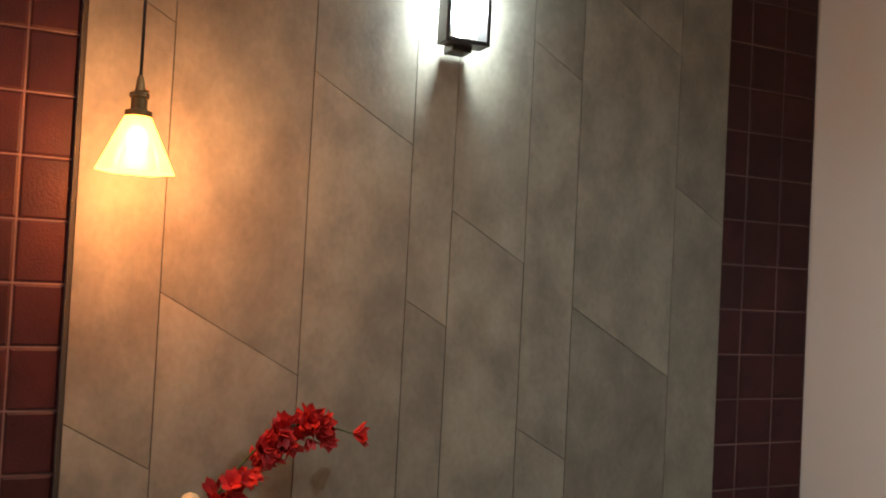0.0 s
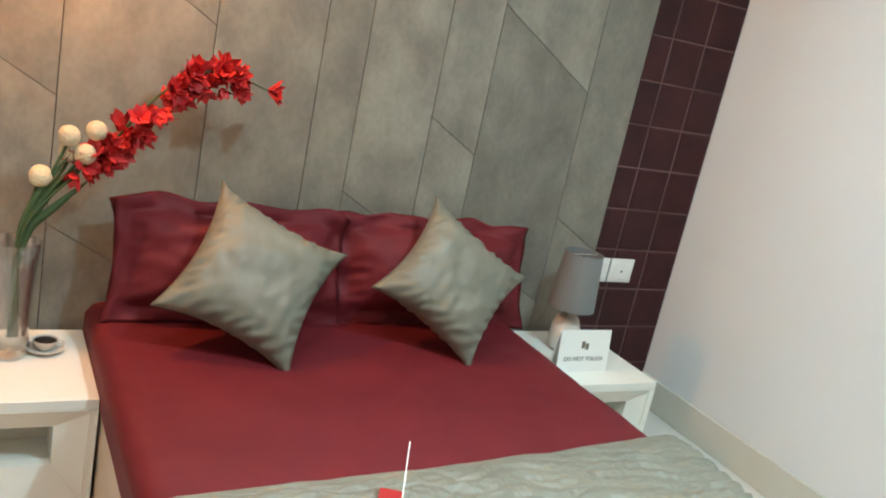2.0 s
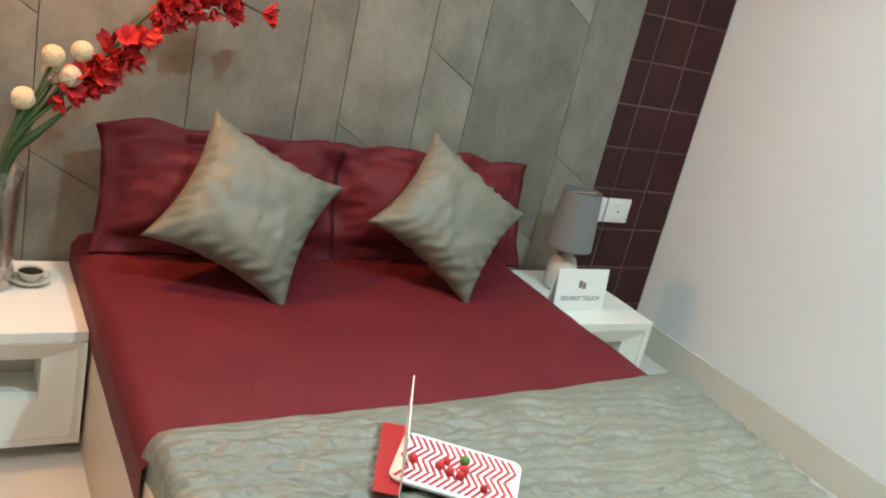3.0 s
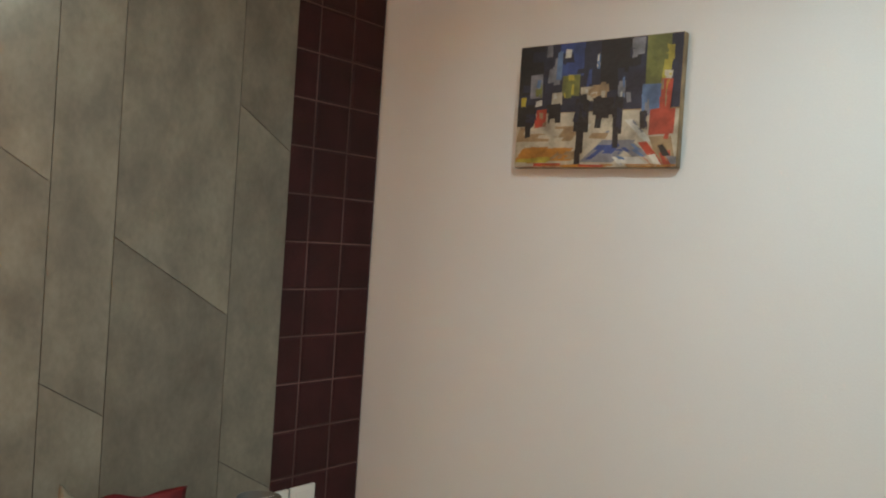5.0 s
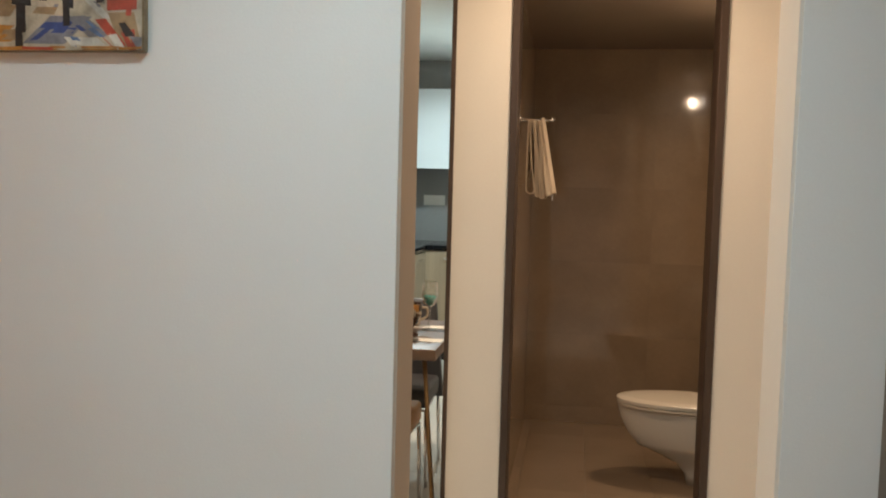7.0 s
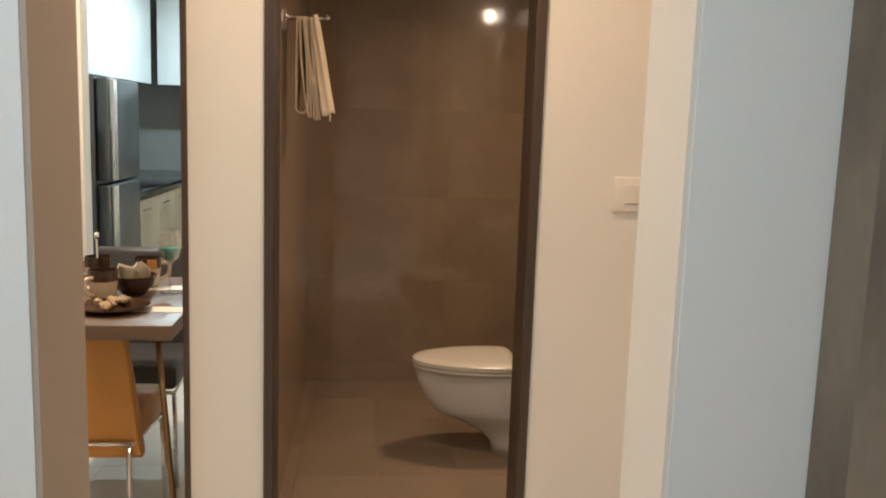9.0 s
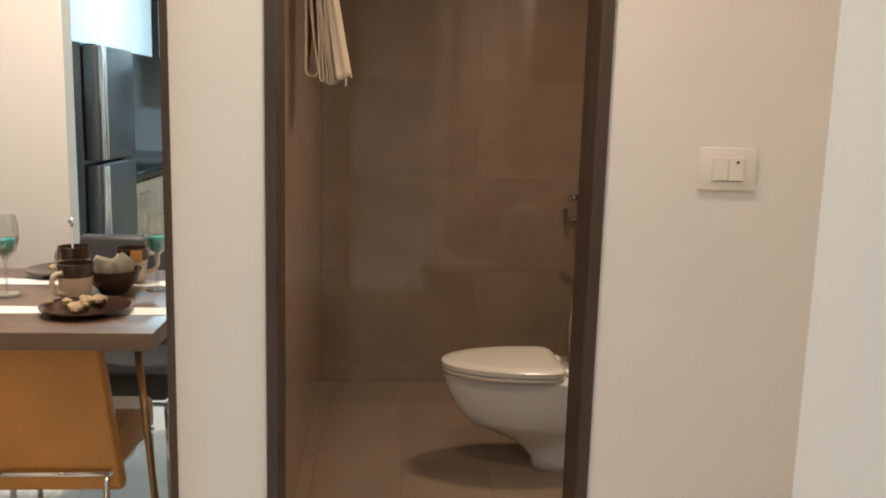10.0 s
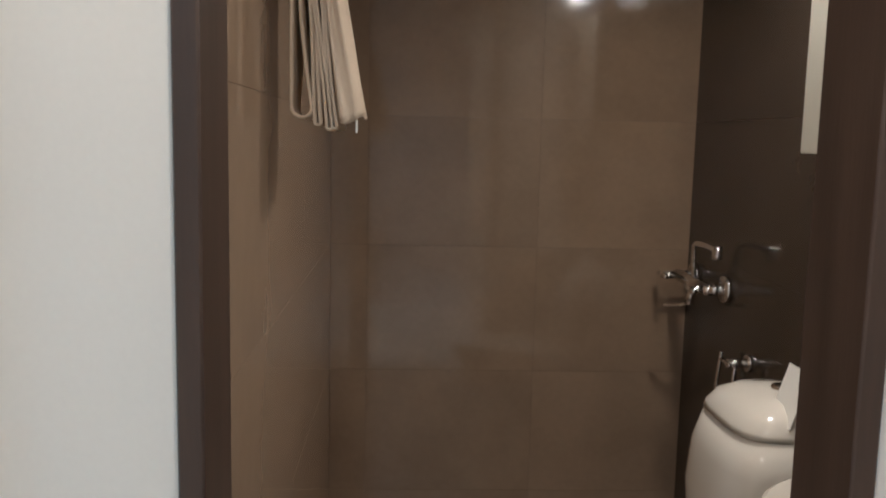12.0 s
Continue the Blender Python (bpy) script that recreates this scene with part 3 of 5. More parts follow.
for k in range(5):
    c = ((-2.187, -0.155, 0.750), (-2.135, -0.16, 0.850), (-2.078, -0.16, 0.868), (-2.128, -0.135, 0.808), (-2.098, -0.165, 0.812))[k]
    part("stem", tube(curve_points([(-2.228 + 0.004 * k, -0.175, 0.36), (-2.215, -0.162 - 0.003 * k, 0.62), (c[0] - 0.01, c[1], c[2] - 0.04), c], 6), 0.0035, 6), "stem", flowers, "", True)
    own = bmesh.new()
    bmesh.ops.create_icosphere(own, subdivisions=3, radius=0.0255 - 0.001 * (k % 3))
    for v in own.verts:
        v.co = v.co * (1 + 0.07 * noise.noise(v.co * 220)) + Vector(c)
    part("pompom", own, "cream_ball", flowers, "", True)


def blade(path, width):
    """A long pointed leaf along a line, folded slightly at its midrib."""
    own = bmesh.new()
    rows = []
    for i, p in enumerate(path):
        t = i / (len(path) - 1)
        w = width * math.sin(math.pi * (0.12 + 0.88 * t)) ** 0.8
        rows.append([own.verts.new(Vector(p) + Vector((0.75 * k * w, 0.3 * abs(k) * w, -0.65 * k * w))) for k in (-1, 0, 1)])
    for a, b in zip(rows, rows[1:]):
        for k in range(2):
            own.faces.new((a[k], a[k + 1], b[k + 1], b[k]))
    return own


for dx, dz, w in ((0.0, 0.0, 0.013), (0.030, -0.035, 0.011), (-0.018, 0.020, 0.010)):
    ob = part("leaf", blade(curve_points([(-2.228, -0.178, 0.50), (-2.214 + 0.3 * dx, -0.170, 0.62), (-2.175 + 0.7 * dx, -0.165, 0.70 + 0.6 * dz), (-2.110 + dx, -0.160, 0.790 + dz)], 6), w), "stem", flowers, "narrow green leaf", True)
    m = ob.modifiers.new("thickness", "SOLIDIFY")
    m.thickness = 0.0012


def petal_cup(size, rnd):
    """One open flower of six pointed petals, along +z."""
    own = bmesh.new()
    for k in range(6):
        a = 2 * math.pi * k / 6 + rnd.uniform(-0.2, 0.2)
        open_ = rnd.uniform(0.45, 0.85)
        prev = None
        for t, w in ((0.0, 0.12), (0.35, 0.32), (0.7, 0.30), (1.0, 0.03)):
            r, h = size * (0.08 + open_ * t ** 1.4), size * (1.0 * t - 0.15 * t * t)
            row = []
            for s in (-1, 0, 1):
                px = Vector((r, s * w * size, h - 0.06 * size * abs(s)))
                row.append(own.verts.new(Matrix.Rotation(a, 3, "Z") @ px))
            if prev:
                for i in range(2):
                    own.faces.new((prev[i], prev[i + 1], row[i + 1], row[i]))
            prev = row
    return own


rnd = random.Random(11)
n = len(SPRAY)
for k in range(98):
    f = 0.36 + 0.51 * (k / 95) if k < 96 else 1.0
    p = SPRAY[min(n - 1, int(f * (n - 1)))]
    size = rnd.uniform(0.030, 0.042) * (1.0 if f < 0.85 else 0.85)
    if k >= 96:
        p, size = SPRAY[-1], 0.040
    d = Vector((rnd.gauss(0.55, 0.5), rnd.gauss(0, 0.7), rnd.gauss(0.1, 0.75))).normalized()
    if k >= 96:
        d = Vector((0.9, -0.2, 0.1 - 0.25 * (k - 96))).normalized()
    own = petal_cup(size, rnd)
    drop = Vector((0.3, 0, -1)) * rnd.uniform(-0.008, 0.034) if 0.42 < f < 0.86 else Vector((0, 0, 0))
    own.transform(Matrix.Translation(p + drop + d * rnd.uniform(0.004, 0.014) * (1 if k < 96 else 0.3)) @ d.to_track_quat("Z", "Y").to_matrix().to_4x4())
    part("flower", own, "red_petal", flowers, "", True)

cup = thing("coffee_cup", "small white cup of dark coffee on a saucer", "cup", place=(-2.148, -0.160, 0.315))
crisp(part("saucer", lathe([(0.018, 0.0), (0.020, 0.003), (0.043, 0.010), (0.044, 0.012), (0.020, 0.006)]), "ceramic", cup))
crisp(part("bowl", lathe([(0.014, 0.0065), (0.024, 0.018), (0.029, 0.032), (0.0275, 0.032), (0.020, 0.016)]), "ceramic", cup))
part("coffee", lathe([(0.0255, 0.0275), (0.0262, 0.0285)]), "coffee", cup)
part("handle", tube(curve_points([(0.027, 0, 0.028), (0.040, 0, 0.027), (0.038, 0, 0.016), (0.024, 0, 0.016)], 5), 0.0025, 6), "ceramic", cup, "", True)

lamp = thing("table_lamp", "small table lamp, grey fabric drum shade, white ceramic base, unlit", "table lamp", place=(-0.605, -0.175, 0.315))
crisp(part("base", lathe([(0.034, 0.0), (0.044, 0.008), (0.050, 0.045), (0.048, 0.085), (0.036, 0.115), (0.016, 0.128), (0.010, 0.135), (0.010, 0.18)]), "ceramic", lamp, "squat glazed base"))
crisp(part("shade", lathe([(0.076, 0.150), (0.062, 0.335), (0.060, 0.335), (0.074, 0.150)], 40, closed=False), "shade_grey", lamp, "grey fabric shade"))
part("spider", tube([(-0.061, 0, 0.328), (0.061, 0, 0.328)], 0.002, 6, tube([(0, 0, 0.17), (0, 0, 0.328)], 0.003, 6)), "chrome", lamp)

part("cord", tube(curve_points([(0.045, 0.02, 0.012), (0.13, 0.10, 0.006), (0.195, 0.175, 0.07), (0.215, 0.182, 0.15), (0.222, 0.185, 0.215)], 6), 0.003, 6), "black_metal", lamp, "dark cord to the socket", True)
tent = thing("notice_card", "white tent card reading do not touch, on the night stand", "notice", place=(-0.640, -0.335, 0.315))
part("front_leaf", moved(box(-0.098, 0.098, -0.001, 0.001, 0.0, 0.132), pose(0, -0.006, 0, -9, 0, 0)), "card", tent)
part("back_leaf", moved(box(-0.098, 0.098, -0.001, 0.001, 0.0, 0.132), pose(0, 0.0355, 0, 9, 0, 0)), "card", tent)


def lettering(text, size, m, parent, material="ink"):
    cu = bpy.data.curves.new("lettering", "FONT")
    cu.body, cu.size, cu.align_x, cu.align_y, cu.extrude = text, size, "CENTER", "CENTER", 0.0003
    tmp = bpy.data.objects.new("lettering_source", cu)
    me = bpy.data.meshes.new_from_object(tmp)
    bpy.data.objects.remove(tmp)
    me.materials.clear()
    me.materials.append(M[material])
    ob = new("lettering", me)
    ob.parent = parent
    ob.matrix_basis = m
    return ob


front = pose(0, -0.006, 0, -9, 0, 0)
lettering("DO NOT TOUCH", 0.019, front @ pose(0, -0.0016, 0.040, 90, 0, 0), tent)
own = box(-0.013, 0.000, -0.0018, -0.0012, 0.074, 0.096)
box(0.002, 0.014, -0.0018, -0.0012, 0.070, 0.090, 0, 2, own)
part("emblem", moved(own, front), "wardrobe", tent, "small brown emblem")


# ---- bedroom: wall fittings ----
def switch_plate(name, label, w, h, m, rockers, group, plastic="plastic"):
    ob = new(name)
    ob.matrix_basis = m
    tagged(ob, label, "switch", group)
    crisp(part("plate", box(-w / 2, w / 2, -0.009, 0, -h / 2, h / 2, 0.002), plastic, ob))
    for x0, x1, z0, z1 in rockers:
        crisp(part("rocker", box(x0, x1, -0.0115, -0.0085, z0, z1, 0.001, 1), plastic, ob))
    return ob


s1 = switch_plate("socket_plate", "white square socket plate on the maroon tiles", 0.105, 0.088, pose(-0.262, 0.024, 0.530), [(-0.03, 0.03, -0.03, 0.03)], "bedside plates")
part("socket_hole", box(-0.004, 0.004, -0.0122, -0.0112, -0.006, 0.002), "ink", s1)
switch_plate("socket_plate", "white plate partly behind the table lamp", 0.060, 0.088, pose(-0.352, 0.024, 0.530), [(-0.02, 0.02, -0.03, 0.03)], "bedside plates")
s2 = switch_plate("switch_plate", "white modular switch plate beside the bathroom door", 0.125, 0.092, pose(1.1999, -2.762, 1.130, 0, 0, -90), [(-0.035, 0.000, -0.025, 0.025), (0.002, 0.036, -0.025, 0.025)], "hall plates", "cream_plastic")
part("indicator", box(0.018, 0.024, -0.0125, -0.0113, 0.012, 0.018), "ink", s2)
part("gap_line", box(-0.030, 0.034, -0.0122, -0.0113, -0.026, -0.0245), "ink", s2)

# canvas picture: painted blocks of a city street at night
pic = thing("canvas_picture", "stretched canvas of a colourful night street in thick strokes", "picture", place=(0, 0, 0))
Y0, Y1, Z0, Z1, FX = -0.552, -1.063, 1.614, 1.972, -0.026
PAINT = {k: mat("paint_" + k, c, 0.45, vary=0.25, grain=60, bump=0.3, large=20).name for k, c in {
    "night": (0.018, 0.022, 0.050), "blue": (0.035, 0.075, 0.26), "sky": (0.12, 0.22, 0.42), "black": (0.010, 0.010, 0.012), "yellow": (0.50, 0.42, 0.06),
    "olive": (0.18, 0.20, 0.05), "orange": (0.55, 0.24, 0.04), "red": (0.50, 0.07, 0.035), "cream": (0.58, 0.52, 0.40), "grey": (0.24, 0.25, 0.29), "tan": (0.38, 0.26, 0.14), "white": (0.72, 0.72, 0.66)}.items()}
for k in PAINT:
    M["paint_" + k] = bpy.data.materials[PAINT[k]]
crisp(part("canvas", box(FX, -0.001, Y1, Y0, Z0, Z1, 0.003, 1), "paint_tan", pic))
rnd = random.Random(5)
strokes = {k: bmesh.new() for k in PAINT}
layer = [0]


def stroke(color, u, v, w, h, lean=0.0):
    """One flat brush stroke on the canvas; u runs along the width, v upward, both 0..1."""
    layer[0] += 1
    x = FX - 0.0004 - layer[0] * 0.000008
    own = strokes[color]
    pts = []
    for a, b in ((-1, -1), (1, -1), (1, 1), (-1, 1)):
        uu = min(0.995, max(0.005, u + a * w / 2 + lean * b * h / 2 + rnd.uniform(-0.006, 0.006)))
        vv = min(0.995, max(0.005, v + b * h / 2 + rnd.uniform(-0.008, 0.008)))
        pts.append(own.verts.new((x, Y0 + (Y1 - Y0) * uu, Z0 + (Z1 - Z0) * vv)))
    own.faces.new(pts)


def scatter(count, colors, u0, u1, v0, v1, w, h, lean=0.0):
    for _ in range(int(count * 2.2)):
        stroke(rnd.choice(colors), rnd.uniform(u0, u1), rnd.uniform(v0, v1), w * rnd.uniform(0.25, 1.1), h * rnd.uniform(0.25, 1.1), lean * rnd.uniform(0.3, 1.5) + rnd.gauss(0, 0.08))




def daub(color, u, v, w, h, lean=0.0, near=()):
    """A block of paint with ragged edges: one broad stroke and smaller ones over it."""
    stroke(color, u, v, w, h, lean)
    for _ in range(5):
        c = rnd.choice((color, color) + tuple(near)) if near else color
        stroke(c, u + rnd.uniform(-0.45, 0.45) * w, v + rnd.uniform(-0.45, 0.45) * h, w * rnd.uniform(0.15, 0.5), h * rnd.uniform(0.2, 0.6), lean + rnd.gauss(0, 0.06))


stroke("night", 0.5, 0.72, 1.0, 0.56)
stroke("cream", 0.5, 0.22, 1.0, 0.44)
# dark house fronts and the blue sky between them
daub("black", 0.09, 0.80, 0.18, 0.40, 0, ("night",))
daub("night", 0.22, 0.84, 0.10, 0.30, 0, ("grey",))
daub("blue", 0.35, 0.86, 0.17, 0.27, 0, ("blue", "night"))
daub("sky", 0.27, 0.82, 0.03, 0.22, 0, ("grey",))
daub("night", 0.46, 0.80, 0.07, 0.40, 0, ("blue",))
daub("sky", 0.515, 0.83, 0.022, 0.10, 0, ("white",))
daub("black", 0.65, 0.80, 0.24, 0.40, 0, ("night", "night"))
daub("grey", 0.745, 0.92, 0.07, 0.13, 0, ("night",))
daub("night", 0.73, 0.62, 0.07, 0.30, 0, ("grey",))
daub("olive", 0.865, 0.80, 0.13, 0.40, 0, ("yellow", "yellow", "olive"))
daub("yellow", 0.93, 0.85, 0.035, 0.11, 0, ("cream",))
daub("cream", 0.925, 0.69, 0.045, 0.06, 0, ("yellow",))
stroke("white", 0.325, 0.915, 0.034, 0.060)
# lit windows, tree and lights at the street's end
daub("grey", 0.125, 0.665, 0.075, 0.20, 0, ("olive", "sky"))
daub("olive", 0.35, 0.66, 0.105, 0.17, 0, ("yellow", "yellow"))
daub("cream", 0.265, 0.555, 0.06, 0.10, 0, ("white", "olive"))
daub("cream", 0.46, 0.575, 0.08, 0.11, 0, ("white", "tan"))
daub("tan", 0.535, 0.60, 0.085, 0.11, 0, ("red", "cream"))
daub("grey", 0.665, 0.60, 0.04, 0.14, 0, ("white", "sky"))
daub("sky", 0.835, 0.52, 0.10, 0.22, 0, ("grey", "blue"))
stroke("white", 0.145, 0.525, 0.035, 0.045)
stroke("yellow", 0.045, 0.545, 0.03, 0.07)
# paving
daub("tan", 0.20, 0.27, 0.40, 0.12, 0.5, ("cream", "cream", "grey"))
daub("cream", 0.55, 0.25, 0.28, 0.14, 0.4, ("grey", "tan", "white"))
daub("orange", 0.18, 0.105, 0.34, 0.10, 0.8, ("yellow", "orange", "tan"))
daub("tan", 0.35, 0.10, 0.16, 0.07, 0.7, ("red", "orange"))
daub("yellow", 0.12, 0.060, 0.22, 0.035, 0.9, ("orange",))
daub("grey", 0.60, 0.13, 0.20, 0.17, 0.8, ("night", "grey", "blue"))
daub("white", 0.73, 0.05, 0.16, 0.055, -0.8, ("sky", "cream"))
daub("grey", 0.74, 0.15, 0.10, 0.12, -0.9, ("blue", "sky"))
daub("white", 0.775, 0.28, 0.05, 0.17, -0.75, ("cream", "grey"))
daub("tan", 0.93, 0.13, 0.13, 0.22, -0.3, ("red", "black", "grey"))
daub("red", 0.85, 0.11, 0.045, 0.16, -0.6, ("cream",))
stroke("white", 0.88, 0.055, 0.04, 0.09, -0.5)
# dark passers-by as plain upright marks, and the red stall
daub("red", 0.92, 0.54, 0.06, 0.24, 0, ("tan", "orange"))
daub("red", 0.905, 0.34, 0.14, 0.18, 0.05, ("red", "orange"))
daub("red", 0.17, 0.40, 0.07, 0.14, 0, ("tan",))
daub("black", 0.065, 0.42, 0.12, 0.15, 0, ("night",))
stroke("black", 0.085, 0.31, 0.035, 0.12)
daub("black", 0.255, 0.44, 0.08, 0.15, 0, ("night",))
stroke("cream", 0.245, 0.35, 0.035, 0.08)
daub("black", 0.56, 0.475, 0.13, 0.13, 0, ("night", "red"))
stroke("black", 0.535, 0.37, 0.035, 0.12)
daub("black", 0.655, 0.40, 0.055, 0.28, 0, ("night",))
stroke("black", 0.645, 0.23, 0.030, 0.16)
daub("black", 0.80, 0.36, 0.04, 0.12, 0, ("night",))
daub("black", 0.43, 0.41, 0.085, 0.26, 0, ("night",))
stroke("black", 0.435, 0.54, 0.040, 0.08)
stroke("black", 0.425, 0.22, 0.050, 0.22)
stroke("black", 0.420, 0.08, 0.035, 0.12)
scatter(5, ("orange", "red"), 0.02, 0.98, 0.008, 0.02, 0.2, 0.02)
for k, own in strokes.items():
    tagged(part("brush_stroke", own, "paint_" + k, pic), kind="stuff")

# pendant over the night stand
pend = thing("pendant_lamp", "small pendant with a lit amber glass cone shade", "pendant lamp", place=(-2.245, -0.24, 0))
part("cord", tube([(0, 0, 1.80), (0, 0, 2.597)], 0.0035, 8), "black_metal", pend, "dark braided cord", True)
crisp(part("canopy", lathe([(0.045, 2.575), (0.050, 2.580), (0.050, 2.599)]), "brass", pend))
crisp(part("socket", lathe([(0.006, 1.815), (0.009, 1.795), (0.010, 1.782), (0.021, 1.776), (0.021, 1.768), (0.017, 1.765), (0.017, 1.742), (0.028, 1.738), (0.028, 1.726), (0.010, 1.724)]), "brass", pend, "aged brass socket"))
part("switch_knob", tube([(0.008, 0, 1.785), (0.020, 0, 1.783)], 0.003, 6), "brass", pend)
sh = lathe([(0.024, 1.732), (0.028, 1.724), (0.082, 1.606), (0.080, 1.606), (0.026, 1.722), (0.022, 1.730)], 6, closed=False)
shade = part("shade", sh, "pendant_glass", pend, "glowing amber glass cone")
shade.visible_shadow = False
own = bmesh.new()
bmesh.ops.create_uvsphere(own, u_segments=16, v_segments=10, radius=0.024)
for v in own.verts:
    v.co.z = v.co.z * 1.35 + 1.675
ob = part("bulb", own, "bulb", pend, "", True)
ob.visible_shadow = False

# wall light on the panels
sc = thing("wall_light", "black open box frame wall light with a lit white tube", "wall light", place=(-1.412, 0, 0))
part("back_plate", box(-0.022, 0.022, -0.012, -0.001, 2.10, 2.36, 0.002, 1), "black_metal", sc)
for x0, x1, z0, z1 in ((-0.066, -0.054, 2.045, 2.41), (0.054, 0.066, 2.045, 2.41), (-0.0535, 0.0535, 2.045, 2.057), (-0.0535, 0.0535, 2.398, 2.41)):
    crisp(part("frame_bar", box(x0, x1, -0.11, -0.045, z0, z1, 0.0015, 1), "black_metal", sc))
crisp(part("stem", box(-0.030, 0.030, -0.072, -0.012, 2.030, 2.06, 0.002, 1), "black_metal", sc))
t = part("tube", lathe([(0.030, 2.075), (0.033, 2.085), (0.033, 2.375), (0.030, 2.385)], 24, center=(0, -0.078, 0)), "sconce_tube", sc, "glowing white tube", True)
t.visible_shadow = False

# ---- bedroom: wardrobe ----
ward = thing("wardrobe", "tall brown concrete-look laminate wardrobe with white bow handles", "wardrobe", place=(0, -2.62, 0))
part("carcass", box(-2.85, -0.004, -0.62, -0.020, 0.0, 2.45), "wardrobe", ward)
crisp(part("filler", box(-0.124, -0.004, -0.034, -0.021, 0.0, 2.45, 0.001, 1), "wardrobe", ward, "narrow recessed side filler"))
for k in range(6):
    x1 = -0.127 - k * 0.412
    d = part("door", box(x1 - 0.407, x1 - 0.001, -0.019, -0.004, 0.08, 2.45), "joint", ward)
    xm = x1 - (0.100 if k % 2 == 0 else 0.300)
    for a, b, cut in ((x1, xm, 1.83), (xm, x1 - 0.408, 1.178)):
        z_b = cut - 0.42 * (a - b)
        for poly in ([(b + 0.001, 0.081), (a - 0.001, 0.081), (a - 0.001, cut - 0.001), (b + 0.001, z_b - 0.001)], [(b + 0.001, z_b + 0.001), (a - 0.001, cut + 0.001), (a - 0.001, 2.449), (b + 0.001, 2.449)]):
            part("panel", prism(poly, -0.0038, 0.0), "wardrobe", d)
    hx = x1 - 0.372 if k % 2 == 0 else x1 - 0.066
    part("handle", tube(curve_points([(hx, -0.001, 1.010), (hx, 0.018, 1.016), (hx, 0.031, 1.045), (hx, 0.035, 1.095), (hx, 0.031, 1.140), (hx, 0.018, 1.174), (hx, -0.001, 1.180)], 6), 0.006, 10), "plastic", d, "white bow handle", True)

# ---- bathroom ----
toilet = thing("toilet", "white ceramic wall-side toilet with closed lid and tank", "toilet", place=(2.215, -2.935, 0))


def bowl_ring(z, length, half, back=0.0, n=48):
    """A rounded wedge pointing to +y with a squared back, at height z."""
    out = []
    mid = back + 0.20 * (length - back)
    for i in range(n):
        a = 2 * math.pi * i / n
        c, s = math.cos(a), math.sin(a)
        side = 1 if c > 0 else -1
        if s >= 0:
            out.append((side * half * abs(c) ** 0.92 * (1 - 0.10 * s * s), mid + (length - mid) * s ** 0.95, z))
        else:
            out.append((side * half * abs(c) ** 0.30, mid - (mid - back) * abs(s) ** 0.6, z))
    return out


def loft(rings, caps=True):
    own = bmesh.new()
    vs = [[own.verts.new(p) for p in r] for r in rings]
    n = len(vs[0])
    for a, b in zip(vs, vs[1:]):
        for i in range(n):
            own.faces.new((a[i], a[(i + 1) % n], b[(i + 1) % n], b[i]))
    if caps:
        own.faces.new(vs[0][::-1])
        own.faces.new(vs[-1])
    return own


part("bowl", loft([bowl_ring(0.0, 0.375, 0.090, 0.004), bowl_ring(0.05, 0.385, 0.092, 0.004), bowl_ring(0.095, 0.425, 0.098, 0.004), bowl_ring(0.125, 0.480, 0.108, 0.004), bowl_ring(0.155, 0.550, 0.122, 0.004), bowl_ring(0.175, 0.600, 0.134, 0.004), bowl_ring(0.190, 0.618, 0.140, 0.004),
                   bowl_ring(0.240, 0.655, 0.150, 0.004), bowl_ring(0.300, 0.684, 0.156, 0.004), bowl_ring(0.345, 0.696, 0.160, 0.004), bowl_ring(0.358, 0.698, 0.161, 0.004)]), "ceramic", toilet, "", True)
crisp(part("seat", loft([bowl_ring(0.360, 0.696, 0.158, 0.30), bowl_ring(0.362, 0.702, 0.162, 0.296), bowl_ring(0.371, 0.702, 0.162, 0.296), bowl_ring(0.373, 0.696, 0.158, 0.30)]), "lid_ivory", toilet, "ivory plastic seat ring"))
crisp(part("lid", loft([bowl_ring(0.375, 0.698, 0.158, 0.302), bowl_ring(0.377, 0.704, 0.163, 0.298), bowl_ring(0.392, 0.704, 0.163, 0.298), bowl_ring(0.399, 0.692, 0.154, 0.306), bowl_ring(0.403, 0.650, 0.125, 0.335)]), "lid_ivory", toilet, "closed ivory lid"), 35)
for sx in (-0.075, 0.075):
    part("hinge", tube([(sx - 0.02, 0.285, 0.374), (sx + 0.02, 0.285, 0.374)], 0.011, 10), "lid_ivory", toilet, "", True)
tank = []
for z, w, d in ((0.30, 0.150, 0.20), (0.42, 0.176, 0.245), (0.52, 0.184, 0.25), (0.62, 0.180, 0.24), (0.70, 0.164, 0.215)):
    tank.append([(w * math.copysign(abs(math.cos(a)) ** 0.6, math.cos(a)), 0.002 + d / 2 + d / 2 * math.copysign(abs(math.sin(a)) ** 0.6, math.sin(a)), z) for a in [2 * math.pi * i / 40 for i in range(40)]])
part("tank", loft(tank), "ceramic", toilet, "", True)
cap = []
for z, w, d in ((0.702, 0.165, 0.217), (0.715, 0.162, 0.213), (0.745, 0.142, 0.19), (0.765, 0.105, 0.15), (0.772, 0.05, 0.08)):
    cap.append([(w * math.copysign(abs(math.cos(a)) ** 0.6, math.cos(a)), 0.004 + d / 2 + d / 2 * math.copysign(abs(math.sin(a)) ** 0.6, math.sin(a)), z) for a in [2 * math.pi * i / 40 for i in range(40)]])
part("tank_lid", loft(cap), "ceramic", toilet, "", True)
